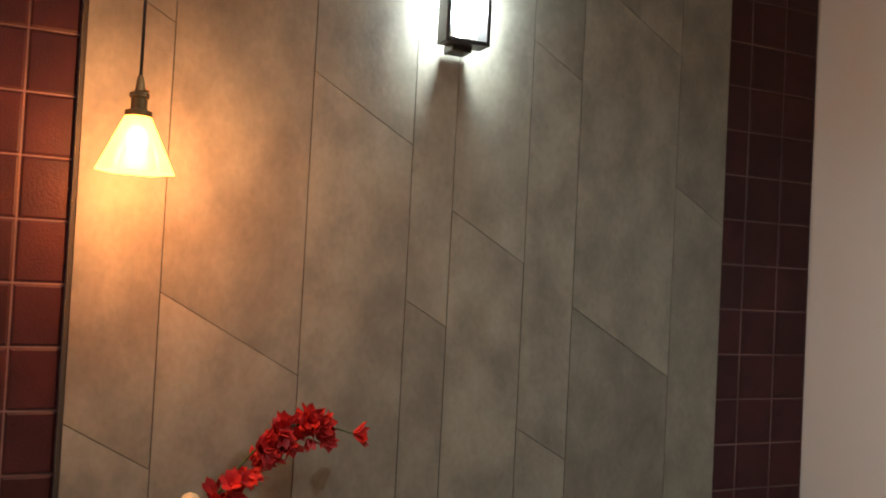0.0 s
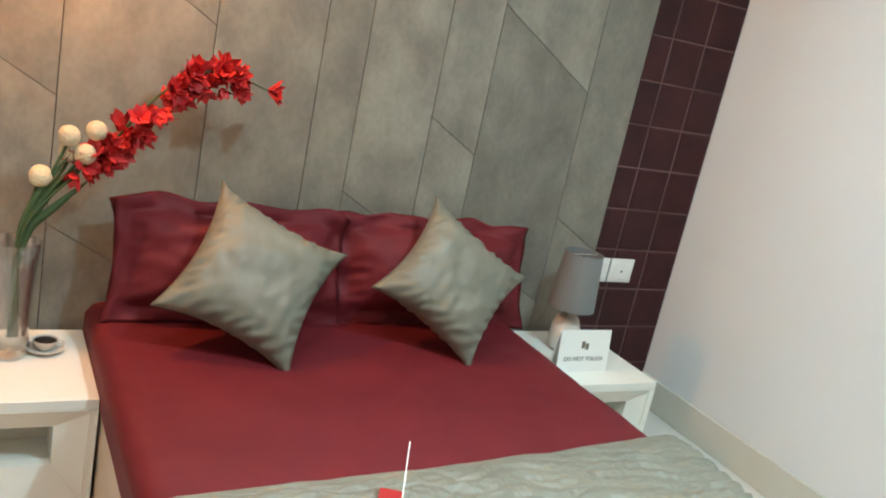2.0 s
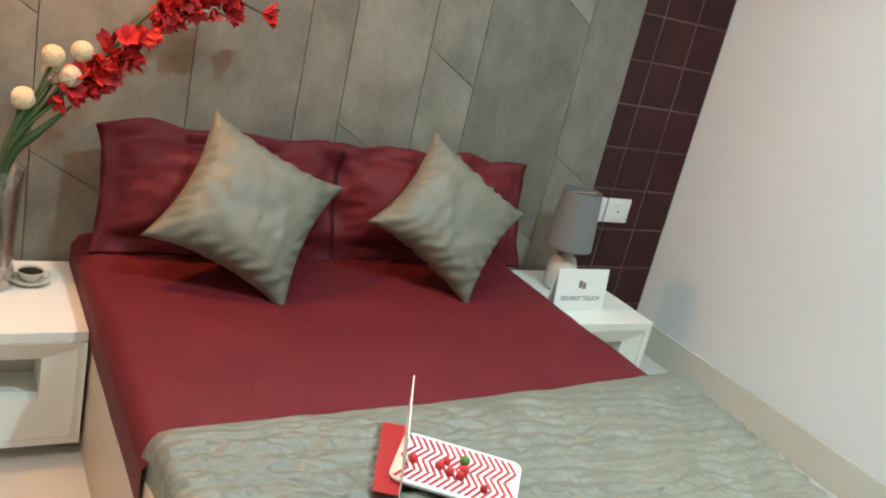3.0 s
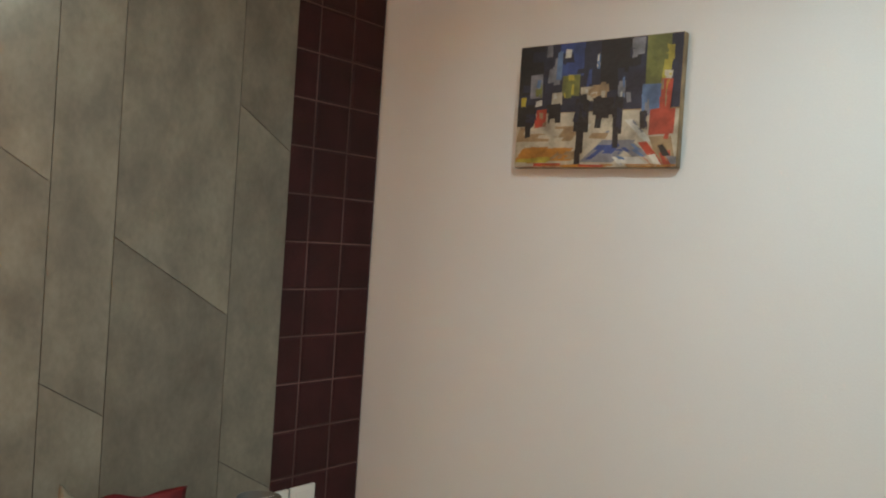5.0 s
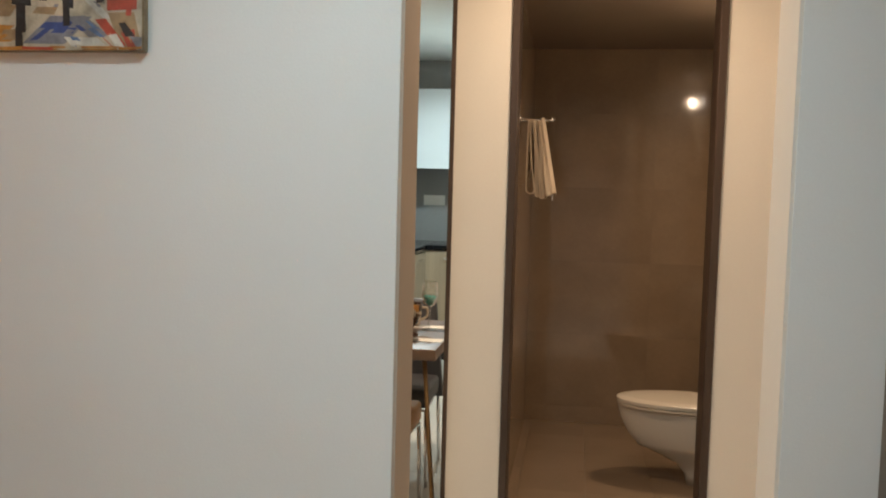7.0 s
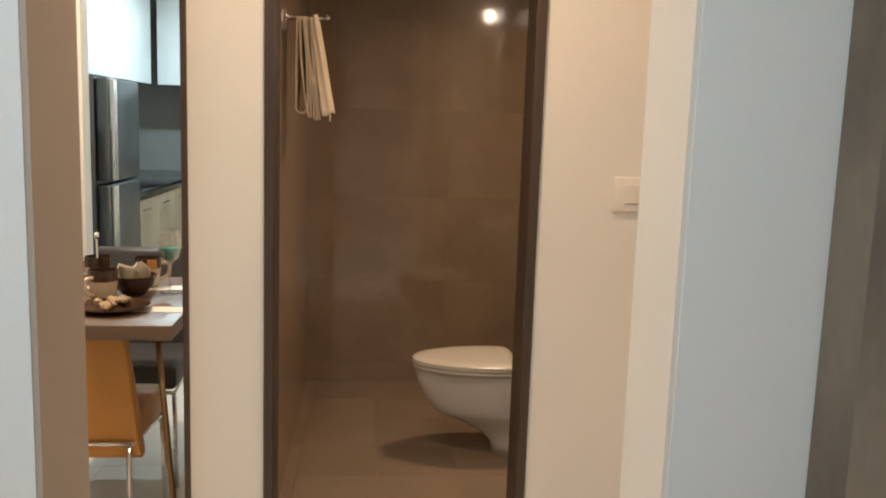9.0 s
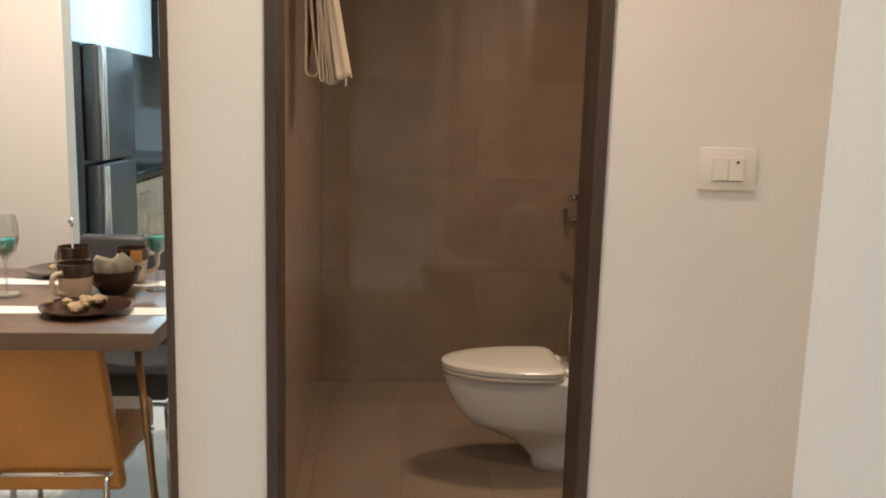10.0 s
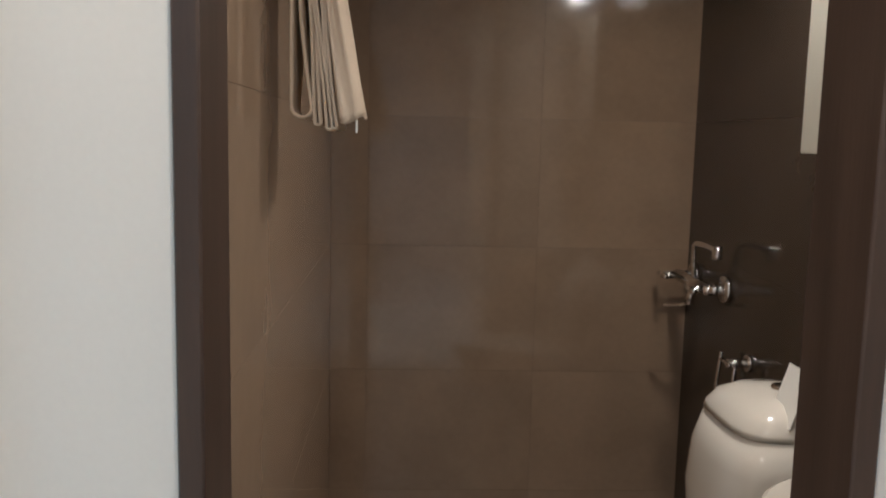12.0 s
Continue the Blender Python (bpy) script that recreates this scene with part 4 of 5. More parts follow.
part("flush_button", lathe([(0.022, 0.766), (0.022, 0.780), (0.018, 0.783)], 20, center=(0, 0.075, 0)), "chrome", toilet, "chrome flush button", True)
for o in toilet.children:
    if o.name.startswith(("tank", "flush")):
        o.location.z = -0.030

mixer = thing("shower_mixer", "chrome wall mixer with cross handles and swan spout", "tap", place=(2.93, -2.945, 0.87))
mixer.scale = (1.3, 1.3, 1.3)
part("body", tube([(-0.115, 0.045, 0), (0.115, 0.045, 0)], 0.014, 14), "chrome", mixer, "", True)
for sx in (-1, 1):
    part("wall_flange", tube([(sx * 0.105, 0.0, 0), (sx * 0.105, 0.012, 0)], 0.030, 18), "chrome", mixer, "", True)
    part("inlet", tube([(sx * 0.105, 0.012, 0), (sx * 0.105, 0.045, 0)], 0.013, 12), "chrome", mixer, "", True)
    part("handle", tube([(sx * 0.105 - 0.03, 0.085, 0), (sx * 0.105 + 0.03, 0.085, 0)], 0.007, 8, tube([(sx * 0.105, 0.045, 0), (sx * 0.105, 0.09, 0)], 0.010, 10)), "chrome", mixer, "cross handle", True)
part("spout", tube(curve_points([(-0.01, 0.045, 0.01), (-0.015, 0.050, 0.06), (-0.035, 0.055, 0.092), (-0.10, 0.058, 0.100), (-0.19, 0.060, 0.098)], 6), 0.0065, 10), "chrome", mixer, "", True)
part("spout_end", tube([(-0.19, 0.060, 0.080), (-0.19, 0.060, 0.108)], 0.011, 10), "chrome", mixer, "", True)
part("spray_arm", tube(curve_points([(0.0, 0.048, -0.05), (0.02, 0.075, -0.060), (0.04, 0.10, -0.064)], 5), 0.0055, 8), "chrome", mixer, "", True)
part("outlet", tube([(0, 0.045, -0.012), (0, 0.05, -0.055)], 0.011, 10), "chrome", mixer, "", True)

jet = thing("bidet_tap", "chrome angle tap with spray hose behind the toilet", "tap", place=(2.60, -2.945, 0.70))
part("flange", tube([(0, 0, 0), (0, 0.010, 0)], 0.024, 16), "chrome", jet, "", True)
part("valve", tube([(0, 0.01, 0), (0, 0.065, 0)], 0.012, 12), "chrome", jet, "", True)
part("lever", tube([(-0.03, 0.066, 0), (0.03, 0.066, 0.004)], 0.006, 8), "chrome", jet, "", True)
part("hose", tube(curve_points([(0, 0.04, -0.01), (0.0, 0.05, -0.16), (0.05, 0.05, -0.32), (0.11, 0.05, -0.30), (0.13, 0.04, -0.12), (0.13, 0.03, 0.0)], 6), 0.006, 8), "chrome", jet, "", True)

basin = thing("wash_basin", "white ceramic wall basin on the dark tiled wall", "basin", place=(1.53, -2.949, 0.735))
rings = []
for z, k in ((-0.13, 0.35), (-0.09, 0.70), (-0.03, 0.95), (0.0, 1.0), (0.004, 0.97), (-0.01, 0.86), (-0.07, 0.60), (-0.10, 0.25)):
    rings.append([(k * 0.20 * math.cos(a), 0.205 + k * 0.20 * math.sin(a), z) for a in [2 * math.pi * i / 36 for i in range(36)]])
crisp(part("bowl", loft(rings), "ceramic", basin), 60)
crisp(part("back_ledge", box(-0.18, 0.18, 0.0, 0.06, -0.10, 0.02, 0.008), "ceramic", basin))
part("tap", tube(curve_points([(0, 0.035, 0.02), (0, 0.04, 0.10), (0, 0.09, 0.13), (0, 0.13, 0.10)], 6), 0.010, 10), "chrome", basin, "chrome tap", True)

towel = thing("hand_towel", "ivory looped hand towel folded over a chrome wall ring", "towel", place=(1.92, -1.757, 0))


def towel_fold(x0, y_top, y_low, w, d_top, d_low, z0, z1, ph):
    """One hanging loop of towelling: down, round and up again."""
    own = bmesh.new()
    prof = []
    for i in range(15):
        t = i / 14
        prof.append((0.5 * (d_top + (d_low - d_top) * t ** 1.8), z1 + (z0 + d_low * 0.5 - z1) * t))
    arc = [(d_low * 0.5 * math.cos(a), z0 + d_low * 0.5 - d_low * 0.5 * math.sin(a)) for a in [math.pi * k / 8 for k in range(1, 8)]]
    line = prof + arc + [(-a, b) for a, b in prof[::-1]]
    rows = []
    for j in range(7):
        v = j / 6 - 0.5
        rows.append([own.verts.new((x0 + w * v + 0.005 * math.sin(ph + b * 9), y_top + (y_low - y_top) * (z1 - b) / (z1 - z0) + a + 0.003 * math.sin(ph * 2 + b * 14 + v * 3), b)) for a, b in line])
    for a, b in zip(rows, rows[1:]):
        for i in range(len(line) - 1):
            own.faces.new((a[i], a[i + 1], b[i + 1], b[i]))
    return own


for y_top, y_low, w, d_top, d_low, low, ph in ((-0.050, -0.060, 0.15, 0.014, 0.040, 1.318, 0.4), (-0.066, -0.092, 0.15, 0.010, 0.015, 1.306, 1.9), (-0.074, -0.107, 0.15, 0.009, 0.014, 1.298, 3.1), (-0.082, -0.121, 0.14, 0.009, 0.013, 1.300, 4.6)):
    ob = part("fold", towel_fold(0.010, y_top, y_low, w, d_top, d_low, low, 1.632, ph), "towel", towel, "", True)
    m = ob.modifiers.new("thickness", "SOLIDIFY")
    m.thickness = 0.005


def outer_turn(u, v):
    """The outermost layer, turned to face the door and curling back at its edge."""
    t = 1 - v
    y = -0.090 - 0.036 * t - u * (0.020 + 0.026 * t)
    x = -0.062 - 0.010 * math.sin(3.1 * u + 0.6) - 0.006 * math.sin(9 * u + 3 * v) + 0.10 * max(0.0, u - 0.62) ** 1.3
    return (x, y, 1.312 + 0.010 * u + 0.320 * v - 0.004 * math.sin(5 * u))


ob = part("outer_fold", grid(16, 20, outer_turn), "towel", towel, "broad outer layer", True)
m = ob.modifiers.new("thickness", "SOLIDIFY")
m.thickness = 0.006
part("outer_side", grid(8, 20, lambda u, v: (-0.026 + 0.105 * u, -0.108 - 0.060 * (1 - v) - 0.004 * math.sin(6 * u + 2 * v), 1.322 + 0.310 * v)), "towel", towel, "", True)
part("label_tag", box(-0.062, -0.040, -0.157, -0.1545, 1.296, 1.318), "card", towel, "white label")
ring = thing("towel_ring", "square chrome towel ring fixed to the tiles", "towel rail", place=(1.92, -1.757, 1.635))
crisp(part("wall_plate", box(-0.025, 0.025, -0.008, 0.0, -0.045, 0.025, 0.002, 1), "chrome", ring))
part("bar", tube([(0, -0.008, 0), (0, -0.145, 0)], 0.007, 10), "chrome", ring, "", True)
part("end_stop", tube([(0, -0.145, -0.004), (0, -0.145, 0.014)], 0.009, 10), "chrome", ring, "", True)

cabinet = thing("bathroom_cabinet", "pale ivory wall cabinet above the wash basin", "cabinet", place=(1.76, -2.946, 0))
part("body", box(-0.33, 0.37, 0.0, 0.105, 1.275, 1.86), "niche", cabinet)
for x0, x1 in ((-0.33, 0.0185), (0.0215, 0.37)):
    crisp(part("door", box(x0, x1, 0.1055, 0.122, 1.275, 1.86, 0.002, 1), "niche", cabinet))
mlight = thing("mirror_light", "warm lit bar light on the wall above the cabinet", "wall light", place=(1.76, -2.946, 1.99))
crisp(part("bracket", box(-0.03, 0.03, 0.0, 0.07, -0.02, 0.02, 0.003, 1), "chrome", mlight))
for x in (-0.10, 0.10):
    ob = part("bulb", lathe([(0.008, -0.03), (0.018, -0.012), (0.018, 0.012), (0.008, 0.03)], 16, center=(x, 0.09, 0)), "lamp_disc", mlight, "lit frosted bulb", True)
    ob.visible_shadow = False
part("arm", tube([(-0.10, 0.075, 0.0), (0.10, 0.075, 0.0)], 0.006, 8), "chrome", mlight)
stand_card = thing("folded_notice", "plain white folded card standing on the tank lid", "notice", place=(2.105, -2.848, 0.700))
for lean, y in ((-17, -0.036), (17, 0.036)):
    part("leaf", moved(box(-0.05, 0.05, -0.001, 0.001, 0.0, 0.125), pose(0, -y, 0, -lean, 0, 0)), "card", stand_card)

# ---- dining ----
table = thing("dining_table", "walnut dining table with white cross strips, laid for a meal", "dining table", place=(1.56, -0.95, 0))
crisp(part("tabletop", box(-0.355, 0.355, -0.585, 0.75, 0.71, 0.75, 0.003), "table_top", table))
for x in (-0.16, 0.16):
    part("strip", box(x - 0.035, x + 0.035, -0.58, 0.745, 0.7503, 0.7515), "runner", table, "white woven strip")
for sx in (-1, 1):
    for sy in (-1, 1):
        x, y = sx * 0.30, 0.08 + sy * 0.615
        part("leg", tube([(x, y, 0.709), (x - sx * 0.02, y + sy * 0.05, 0.012), (x - sx * 0.02, y + sy * 0.05, 0.0)], 0.0085, 8), "brass", table, "thin copper-toned leg", True)


def dining_chair(place, turn, leather, label):
    """Faces +x at turn 0."""
    ob = thing("dining_chair", label, "chair", "chairs at the dining table", place, (0, 0, turn))
    crisp(part("seat", box(-0.19, 0.14, -0.195, 0.195, 0.355, 0.445, 0.020, 3), leather, ob), 50)
    own = box(-0.235, -0.185, -0.5, 0.5, 0.335, 0.70 if leather == "tan_leather" else 0.80, 0.018, 3)
    for v in own.verts:
        v.co.y *= 0.430 - 0.22 * (v.co.z - 0.335)
        v.co.x -= 0.05 * (v.co.z - 0.335)
    crisp(part("backrest", own, leather, ob), 50)
    part("seat_frame", tube([(-0.246, -0.19, 0.385), (0.13, -0.19, 0.345), (0.13, 0.19, 0.345), (-0.246, 0.19, 0.385), (-0.246, -0.19, 0.385)], 0.007, 8), "chrome", ob, "chrome tube", True)
    for x, y in ((-0.243, -0.18), (-0.243, 0.18), (0.12, -0.185), (0.12, 0.185)):
        part("leg", tube([(x, y, 0.375 if x < 0 else 0.345), (x * 1.10, y * 1.05, 0.0)], 0.008, 10), "chrome", ob, "", True)
    return ob


dining_chair((1.555, -1.210, 0), 0, "tan_leather", "tan orange leather dining chair with chrome legs, pushed under the table")
dining_chair((1.555, -0.56, 0), 0, "tan_leather", "tan orange leather dining chair with chrome legs, pushed under the table")
dining_chair((2.02, -1.20, 0), 180, "grey_leather", "charcoal leather dining chair with chrome legs, across the table")
dining_chair((2.02, -0.55, 0), 180, "grey_leather", "charcoal leather dining chair with chrome legs, across the table")
TT = 0.7517


def mug(x, y, turn, label):
    ob = thing("mug", label, "mug", "mugs on the table", (x, y, TT), (0, 0, turn))
    crisp(part("body", lathe([(0.028, 0.0), (0.033, 0.004), (0.040, 0.055), (0.041, 0.062)], 28), "cream_glaze", ob))
    crisp(part("rim_band", lathe([(0.0405, 0.0625), (0.0425, 0.095), (0.0395, 0.095), (0.037, 0.07), (0.02, 0.066)], 28), "brown_glaze", ob, "brown glazed upper band"))
    part("patch", box(-0.015, 0.015, -0.0435, -0.0405, 0.062, 0.092, 0.001, 1), "tan_leather", ob, "amber glaze patch")
    part("handle", tube(curve_points([(0.037, 0, 0.075), (0.066, 0, 0.070), (0.064, 0, 0.035), (0.034, 0, 0.020)], 6), 0.006, 8), "cream_glaze", ob, "", True)
    return ob


def plate_of(x, y, label, heap):
    ob = thing("dinner_plate", label, "plate", "plates on the table", (x, y, TT))
    crisp(part("dish", lathe([(0.055, 0.0), (0.060, 0.003), (0.100, 0.014), (0.101, 0.017), (0.062, 0.008), (0.02, 0.007)], 36), "brown_glaze", ob))
    r2 = random.Random(heap)
    for _ in range(16):
        own = bmesh.new()
        bmesh.ops.create_icosphere(own, subdivisions=1, radius=r2.uniform(0.010, 0.017))
        c = Vector((r2.gauss(0, 0.026), r2.gauss(0, 0.026), 0.016 + r2.uniform(0, 0.010)))
        for v in own.verts:
            v.co = Vector((v.co.x, v.co.y, v.co.z * 0.6)) * (1 + 0.5 * noise.noise(v.co * 90 + c * 50)) + c
        part("biscuit", own, "snack", ob)
    return ob


def wine_glass(x, y):
    ob = thing("wine_glass", "stemmed wine glass with a teal drink", "wine glass", "glasses on the table", (x, y, TT))
    crisp(part("foot", lathe([(0.032, 0.0), (0.030, 0.003), (0.006, 0.007), (0.004, 0.012), (0.004, 0.085), (0.008, 0.092)], 24), "glass", ob))
    crisp(part("bowl", lathe([(0.008, 0.0925), (0.026, 0.11), (0.034, 0.14), (0.033, 0.17), (0.028, 0.200), (0.0268, 0.200), (0.0315, 0.17), (0.032, 0.14), (0.024, 0.113), (0.005, 0.097)], 24), "glass", ob))
    part("drink", lathe([(0.006, 0.0985), (0.0225, 0.1145), (0.0300, 0.138), (0.0300, 0.142)], 20), "teal", ob, "teal drink", True)
    return ob


def soup_bowl(x, y):
    ob = thing("bowl", "dark brown bowl holding a folded cream napkin", "bowl", "", (x, y, TT))
    crisp(part("dish", lathe([(0.032, 0.0), (0.036, 0.006), (0.062, 0.035), (0.070, 0.062), (0.067, 0.062), (0.058, 0.036), (0.02, 0.012)], 32), "brown_glaze", ob))
    for k in range(5):
        a = k * 1.25
        own = grid(6, 4, lambda u, v: ((u - 0.5) * 0.075, 0.02 * math.sin(5 * u + k), 0.045 + 0.06 * v * (1 - abs(u - 0.5))))
        ob2 = part("napkin_fold", moved(own, pose(0.012 * math.cos(a), 0.012 * math.sin(a), 0, 18, 0, math.degrees(a))), "napkin", ob, "", True)
    return ob


plate_of(1.385, -1.335, "brown glazed plate heaped with golden biscuits", 3)
plate_of(1.83, -1.13, "brown glazed plate with snacks", 6)
plate_of(1.40, -0.70, "brown glazed plate heaped with golden biscuits", 8)
mug(1.50, -1.275, 150, "cream and brown glazed mug with amber patch")
mug(1.735, -1.345, -60, "cream and brown glazed mug with amber patch")
mug(1.74, -1.19, 60, "cream and brown mug with a spoon standing in it")
spoon = thing("teaspoon", "steel teaspoon standing in a mug", "spoon", place=(1.74, -1.19, TT + 0.075))
part("shaft", tube([(-0.01, 0, -0.005), (0.016, 0.010, 0.075)], 0.003, 6), "chrome", spoon)
part("scoop", moved(lathe([(0.004, -0.012), (0.009, 0.0), (0.006, 0.012)], 12), pose(0.019, 0.011, 0.082, 0, 15, 0)), "chrome", spoon, "", True)
soup_bowl(1.60, -1.335)
wine_glass(1.64, -1.435)
wine_glass(1.56, -1.085)
spot = thing("ceiling_spot", "small ceiling spotlight on a stem, switched on", "spotlight", place=(2.20, -1.46, 2.2))
part("stem", tube([(0, 0, 0.03), (0, 0, 0.198)], 0.006, 8), "black_metal", spot, "", True)
crisp(part("can", lathe([(0.03, 0.0), (0.033, 0.003), (0.033, 0.05), (0.015, 0.055)], 20), "black_metal", spot))
own = bmesh.new()
bmesh.ops.create_uvsphere(own, u_segments=16, v_segments=10, radius=0.027)
b = part("bulb", moved(own, Matrix.Translation((0, 0, -0.012))), "bulb", spot, "", True)
b.visible_shadow = False

# ---- kitchen ----
fridge = thing("refrigerator", "two-door dark steel refrigerator with bar handles", "refrigerator", place=(0, 0, 0))
crisp(part("body", box(2.95, 3.46, -0.82, -0.25, 0.02, 1.46, 0.008), "steel", fridge))
for z0, z1 in ((0.06, 0.975), (0.99, 1.455)):
    d = crisp(part("door", box(2.95, 3.46, -0.885, -0.824, z0, z1, 0.012, 3), "steel", fridge))
    for x0 in (2.957, 2.992):
        crisp(part("handle", box(x0, x0 + 0.016, -0.905, -0.8845, z0 + 0.004, z1 - 0.004, 0.004, 2), "chrome", d, "full-height edge grip"))


def base_unit(x0, x1, y0, y1, face):
    ob = thing("base_cabinet", "beige wood-look base cabinet under the black worktop", "cabinet", "kitchen base cabinets")
    part("carcass", box(x0, x1, y0, y1, 0.08, 0.855), "kitchen_beige", ob)
    if face == "y":
        d = crisp(part("door", box(x0 + 0.002, x1 - 0.002, y0 - 0.019, y0 - 0.001, 0.085, 0.85, 0.002, 1), "kitchen_beige", ob))
        part("handle", tube([(x0 + 0.05, y0 - 0.032, 0.80), (x0 + 0.20, y0 - 0.032, 0.80)], 0.005, 8), "chrome", d)
    else:
        d = crisp(part("door", box(x0 - 0.019, x0 - 0.001, y0 + 0.002, y1 - 0.002, 0.085, 0.85, 0.002, 1), "kitchen_beige", ob))
        part("handle", tube([(x0 - 0.032, y0 + 0.05, 0.80), (x0 - 0.032, y0 + 0.20, 0.80)], 0.005, 8), "chrome", d)
    part("plinth", box(x0 + 0.02, x1 - 0.02, y0 + 0.04, y1 - 0.02, 0.0, 0.079), "black", ob)


for k in range(3):
    base_unit(3.48 + 0.42 * k, 3.48 + 0.42 * (k + 1), -0.85, -0.25, "y")
for k in range(2):
    base_unit(4.76, 5.31, -0.85 - 0.36 * (k + 1), -0.85 - 0.36 * k, "x")
tagged(crisp(part("worktop", box(3.47, 5.315, -0.875, -0.245, 0.858, 0.90, 0.004, 2, box(4.735, 5.315, -1.575, -0.876, 0.858, 0.90, 0.004)), "granite")), "black polished granite kitchen worktop", "worktop")


def wall_unit(x0, x1, y0, y1, face):
    ob = thing("wall_cabinet", "glossy white kitchen wall cabinet", "cabinet", "kitchen wall cabinets")
    part("carcass", box(x0, x1, y0, y1, 1.50, 2.12), "kitchen_white", ob)
    if face == "y":
        crisp(part("door", box(x0 + 0.0015, x1 - 0.0015, y0 - 0.019, y0 - 0.001, 1.495, 2.125, 0.002, 1), "kitchen_white", ob))
    else:
        crisp(part("door", box(x0 - 0.019, x0 - 0.001, y0 + 0.0015, y1 - 0.0015, 1.495, 2.125, 0.002, 1), "kitchen_white", ob))


for k in range(4):
    wall_unit(2.90 + 0.50 * k, 3.40 + 0.50 * k, -0.58, -0.245, "y")
for k in range(2):
    wall_unit(4.99, 5.315, -0.62 - 0.47 * (k + 1), -0.62 - 0.47 * k, "x")
switch_plate("kitchen_socket", "white double socket plate on the backsplash", 0.18, 0.085, pose(5.3199, -0.83, 1.24, 0, 0, -90), [(-0.07, 0.07, -0.025, 0.025)], "")

# ---- pieces of walls and floors, last ----
# concrete-look panels of the head wall: strips cut by slanting joints
# Backing runs past the left edge; the gap's shade is its dark colour.
backing = setting("panel_backing", box(PAN_L - 0.011, PAN_R - 0.002, 0.006, 0.049, 0, H), "joint", "grey concrete-look panelled head wall", "wall panel")
EDGES = [PAN_L, -2.155, -1.801, -1.513, -1.386, -1.148, -0.977, -0.612, PAN_R]
CUTS = [[2.12, 1.026, 0.30], [1.342, 0.588, 2.40], [1.936, 0.45, 0.20], [1.345, 0.62, 2.42], [1.600, 0.737, 0.30], [2.12, 0.985, 0.42], [1.341, 0.62, 2.36], [1.735, 0.712, 0.25]]
SLOPE = -0.575
for x0, x1, cuts in zip(EDGES, EDGES[1:], CUTS):
    g = 0.0012
    levels = [0.002] + sorted(cuts) + [H - 0.002]
    for i, (a, b) in enumerate(zip(levels, levels[1:])):
        drop = SLOPE * (x1 - x0)
        lo0, lo1 = (a + g, a + drop + g) if i else (a, a)
        hi0, hi1 = (b - g, b + drop - g) if i < len(levels) - 2 else (b, b)
        part("panel", prism([(x0 + g, lo0), (x1 - g, lo1), (x1 - g, hi1), (x0 + g, hi0)], 0.0, 0.0055), "plank", backing)

# maroon stitched squares either side of the panels
P = 0.149


def square_mesh(w, h):
    own = bmesh.new()
    e = 0.006
    a = [own.verts.new((x, 0, z)) for x, z in ((-w / 2, -h / 2), (w / 2, -h / 2), (w / 2, h / 2), (-w / 2, h / 2))]
    b = [own.verts.new((x, -0.0035, z)) for x, z in ((-w / 2 + e, -h / 2 + e), (w / 2 - e, -h / 2 + e), (w / 2 - e, h / 2 - e), (-w / 2 + e, h / 2 - e))]
    own.faces.new(b)
    for i in range(4):
        own.faces.new((a[i], a[(i + 1) % 4], b[(i + 1) % 4], b[i]))
    bmesh.ops.recalc_face_normals(own, faces=own.faces)
    me = bpy.data.meshes.new("square_tile")
    own.to_mesh(me)
    own.free()
    me.materials.append(M["maroon_tile"])
    return me


def tile_strip(name, x_from, x_to, first):
    back = setting(name, box(min(x_from, x_to), max(x_from, x_to), 0.030, 0.0495, 0, H), "grout", "dark maroon stitched leather-look square tiles", "wall tiles")
    meshes = {}
    edges = sorted({min(x_from, x_to), max(x_from, x_to)} | {round(first - P * i, 4) for i in range(40) if min(x_from, x_to) + 0.02 < first - P * i < max(x_from, x_to) - 0.02})
    rows = [0.0] + [round(0.010 + P * i, 4) for i in range(1, 18) if 0.010 + P * i < H - 0.02] + [H]
    for x0, x1 in zip(edges, edges[1:]):
        for z0, z1 in zip(rows, rows[1:]):
            w, h = round(x1 - x0 - 0.0045, 4), round(z1 - z0 - 0.0045, 4)
            if w < 0.01 or h < 0.01:
                continue
            if (w, h) not in meshes:
                meshes[(w, h)] = square_mesh(w, h)
            ob = new("square_tile", meshes[(w, h)])
            ob.parent = back
            ob.location = ((x0 + x1) / 2, 0.0296, (z0 + z1) / 2)
    return back


tile_strip("tile_strip_right", PAN_R + 0.002, -0.002, 0.003)
tile_strip("tile_strip_left", -3.298, PAN_L - 0.012, -2.480)


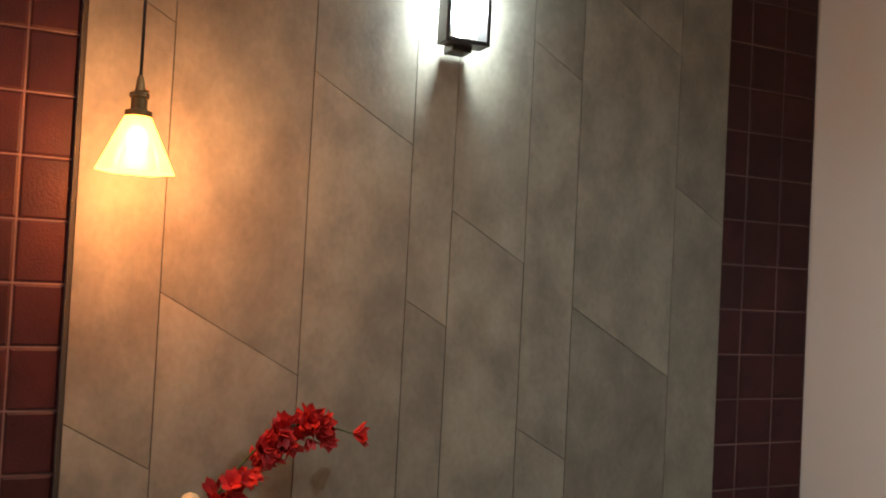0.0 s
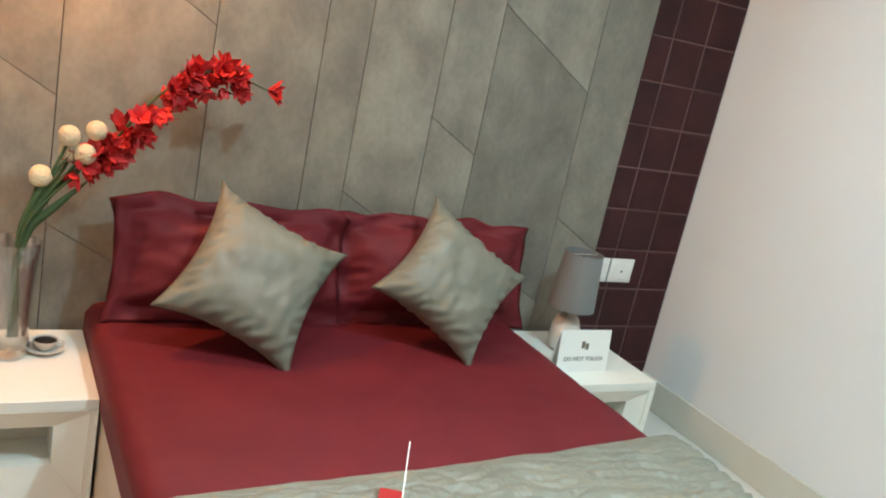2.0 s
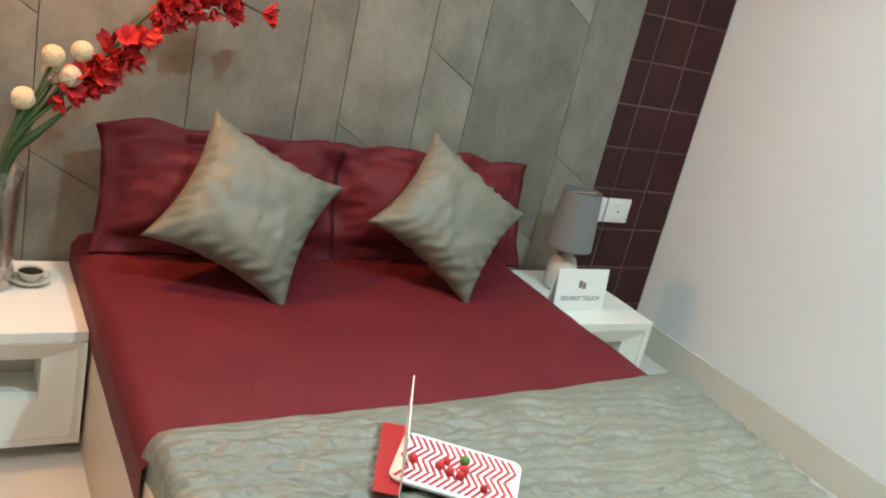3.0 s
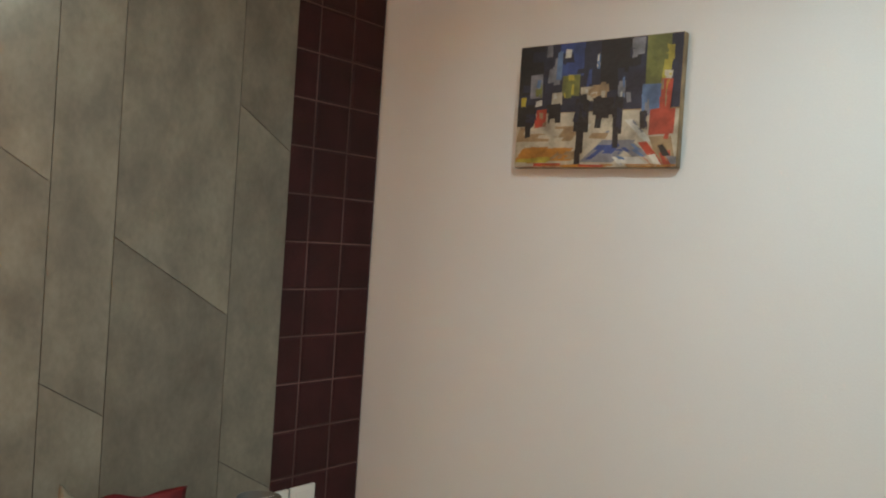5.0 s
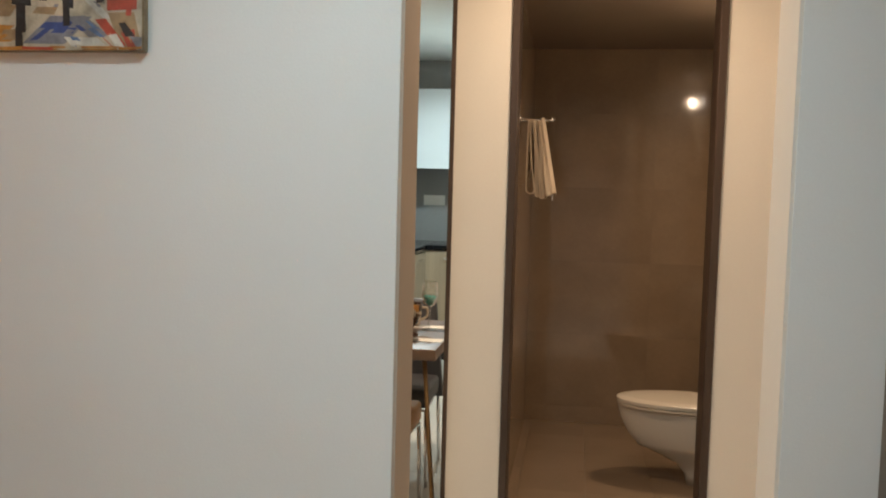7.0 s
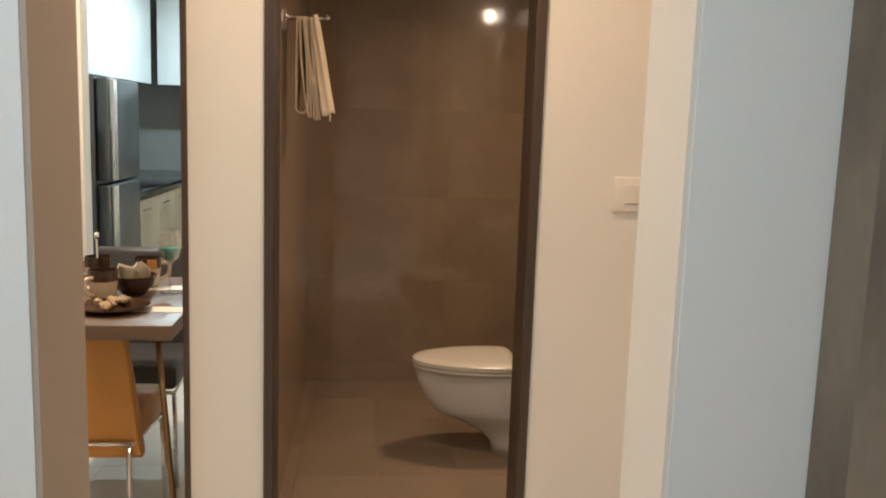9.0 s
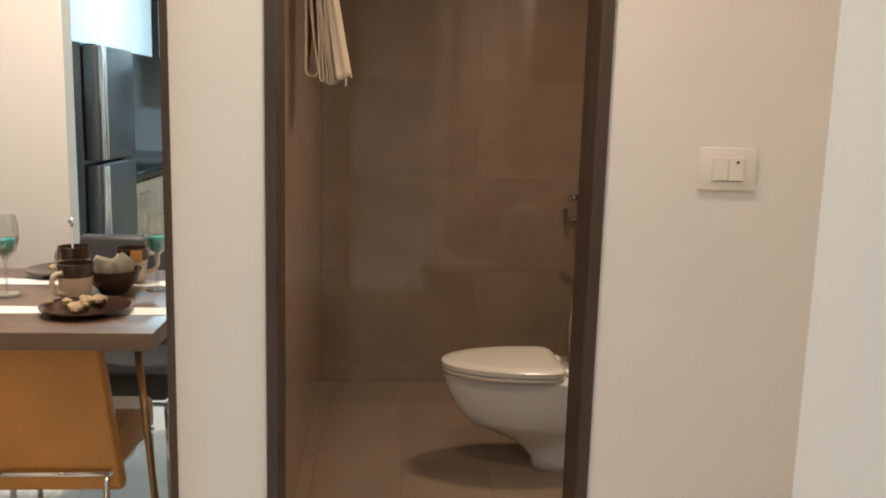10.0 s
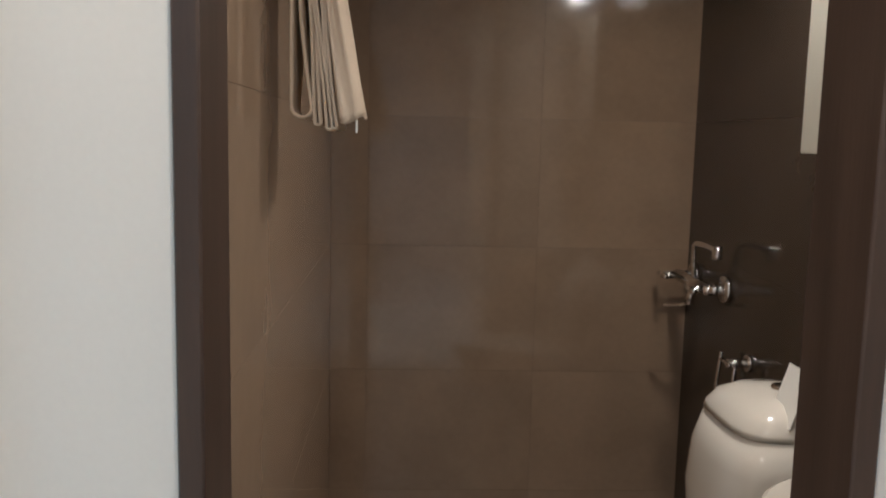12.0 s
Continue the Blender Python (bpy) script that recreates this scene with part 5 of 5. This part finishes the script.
def slabs(parent, name, material, origin, du, dv, nu, nv, su, sv, gap, thick, u_first=None, v_first=None, u_max=None, v_max=None):
    """Flat tiles on a plane: origin, unit ways du and dv, tile size su by sv; the first ones may be cut."""
    normal = Vector(du).cross(Vector(dv))
    us, vs = [0.0], [0.0]
    u = u_first or su
    while u < u_max - 0.01:
        us.append(u)
        u += su
    us.append(u_max)
    v = v_first or sv
    while v < v_max - 0.01:
        vs.append(v)
        v += sv
    vs.append(v_max)
    meshes = {}
    rot = Matrix((Vector(du), Vector(dv), normal)).transposed().to_4x4()
    for a, b in zip(us, us[1:]):
        for c, d in zip(vs, vs[1:]):
            key = (round(b - a, 3), round(d - c, 3))
            if key not in meshes:
                own = box(-key[0] / 2 + gap / 2, key[0] / 2 - gap / 2, -key[1] / 2 + gap / 2, key[1] / 2 - gap / 2, 0, thick, 0.0003, 1)
                me = bpy.data.meshes.new(name)
                own.to_mesh(me)
                own.free()
                me.materials.append(M[material])
                meshes[key] = me
            ob = new(name, meshes[key])
            ob.parent = parent
            ob.matrix_basis = Matrix.Translation(Vector(origin) + Vector(du) * (a + b) / 2 + Vector(dv) * (c + d) / 2) @ rot


by_name = {o.name: o for o in scene.objects}
slabs(by_name["wall_bath_back"], "wall_tile", "bath_tile", (3.161, -1.757, 0), (0, -1, 0), (0, 0, 1), 0, 0, 0.56, 0.42, 0.0007, 0.003, 0.12, 0.10, 1.190, HB)
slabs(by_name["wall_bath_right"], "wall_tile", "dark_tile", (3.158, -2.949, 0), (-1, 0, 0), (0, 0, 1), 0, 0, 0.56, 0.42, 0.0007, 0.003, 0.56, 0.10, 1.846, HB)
slabs(by_name["wall_bath_left"], "wall_tile", "brightened_tile", (1.312, -1.754, 0), (1, 0, 0), (0, 0, 1), 0, 0, 0.56, 0.42, 0.0007, 0.003, 0.56, 0.10, 1.846, HB)
slabs(floor, "floor_slab", "floor_tile", (-3.30, -3.28, -0.006), (1, 0, 0), (0, 1, 0), 0, 0, 0.6, 0.6, 0.002, 0.006, 0.42, 0.50, 4.48, 3.33)
slabs(floor, "floor_slab", "floor_tile", (1.182, -1.582, -0.006), (1, 0, 0), (0, 1, 0), 0, 0, 0.6, 0.6, 0.002, 0.006, 0.3, 0.50, 4.13, 2.78)
slabs(floor, "bath_floor_slab", "bath_floor", (1.182, -2.95, -0.006), (1, 0, 0), (0, 1, 0), 0, 0, 0.3, 0.3, 0.0009, 0.006, 0.2, 0.25, 1.98, 1.20)
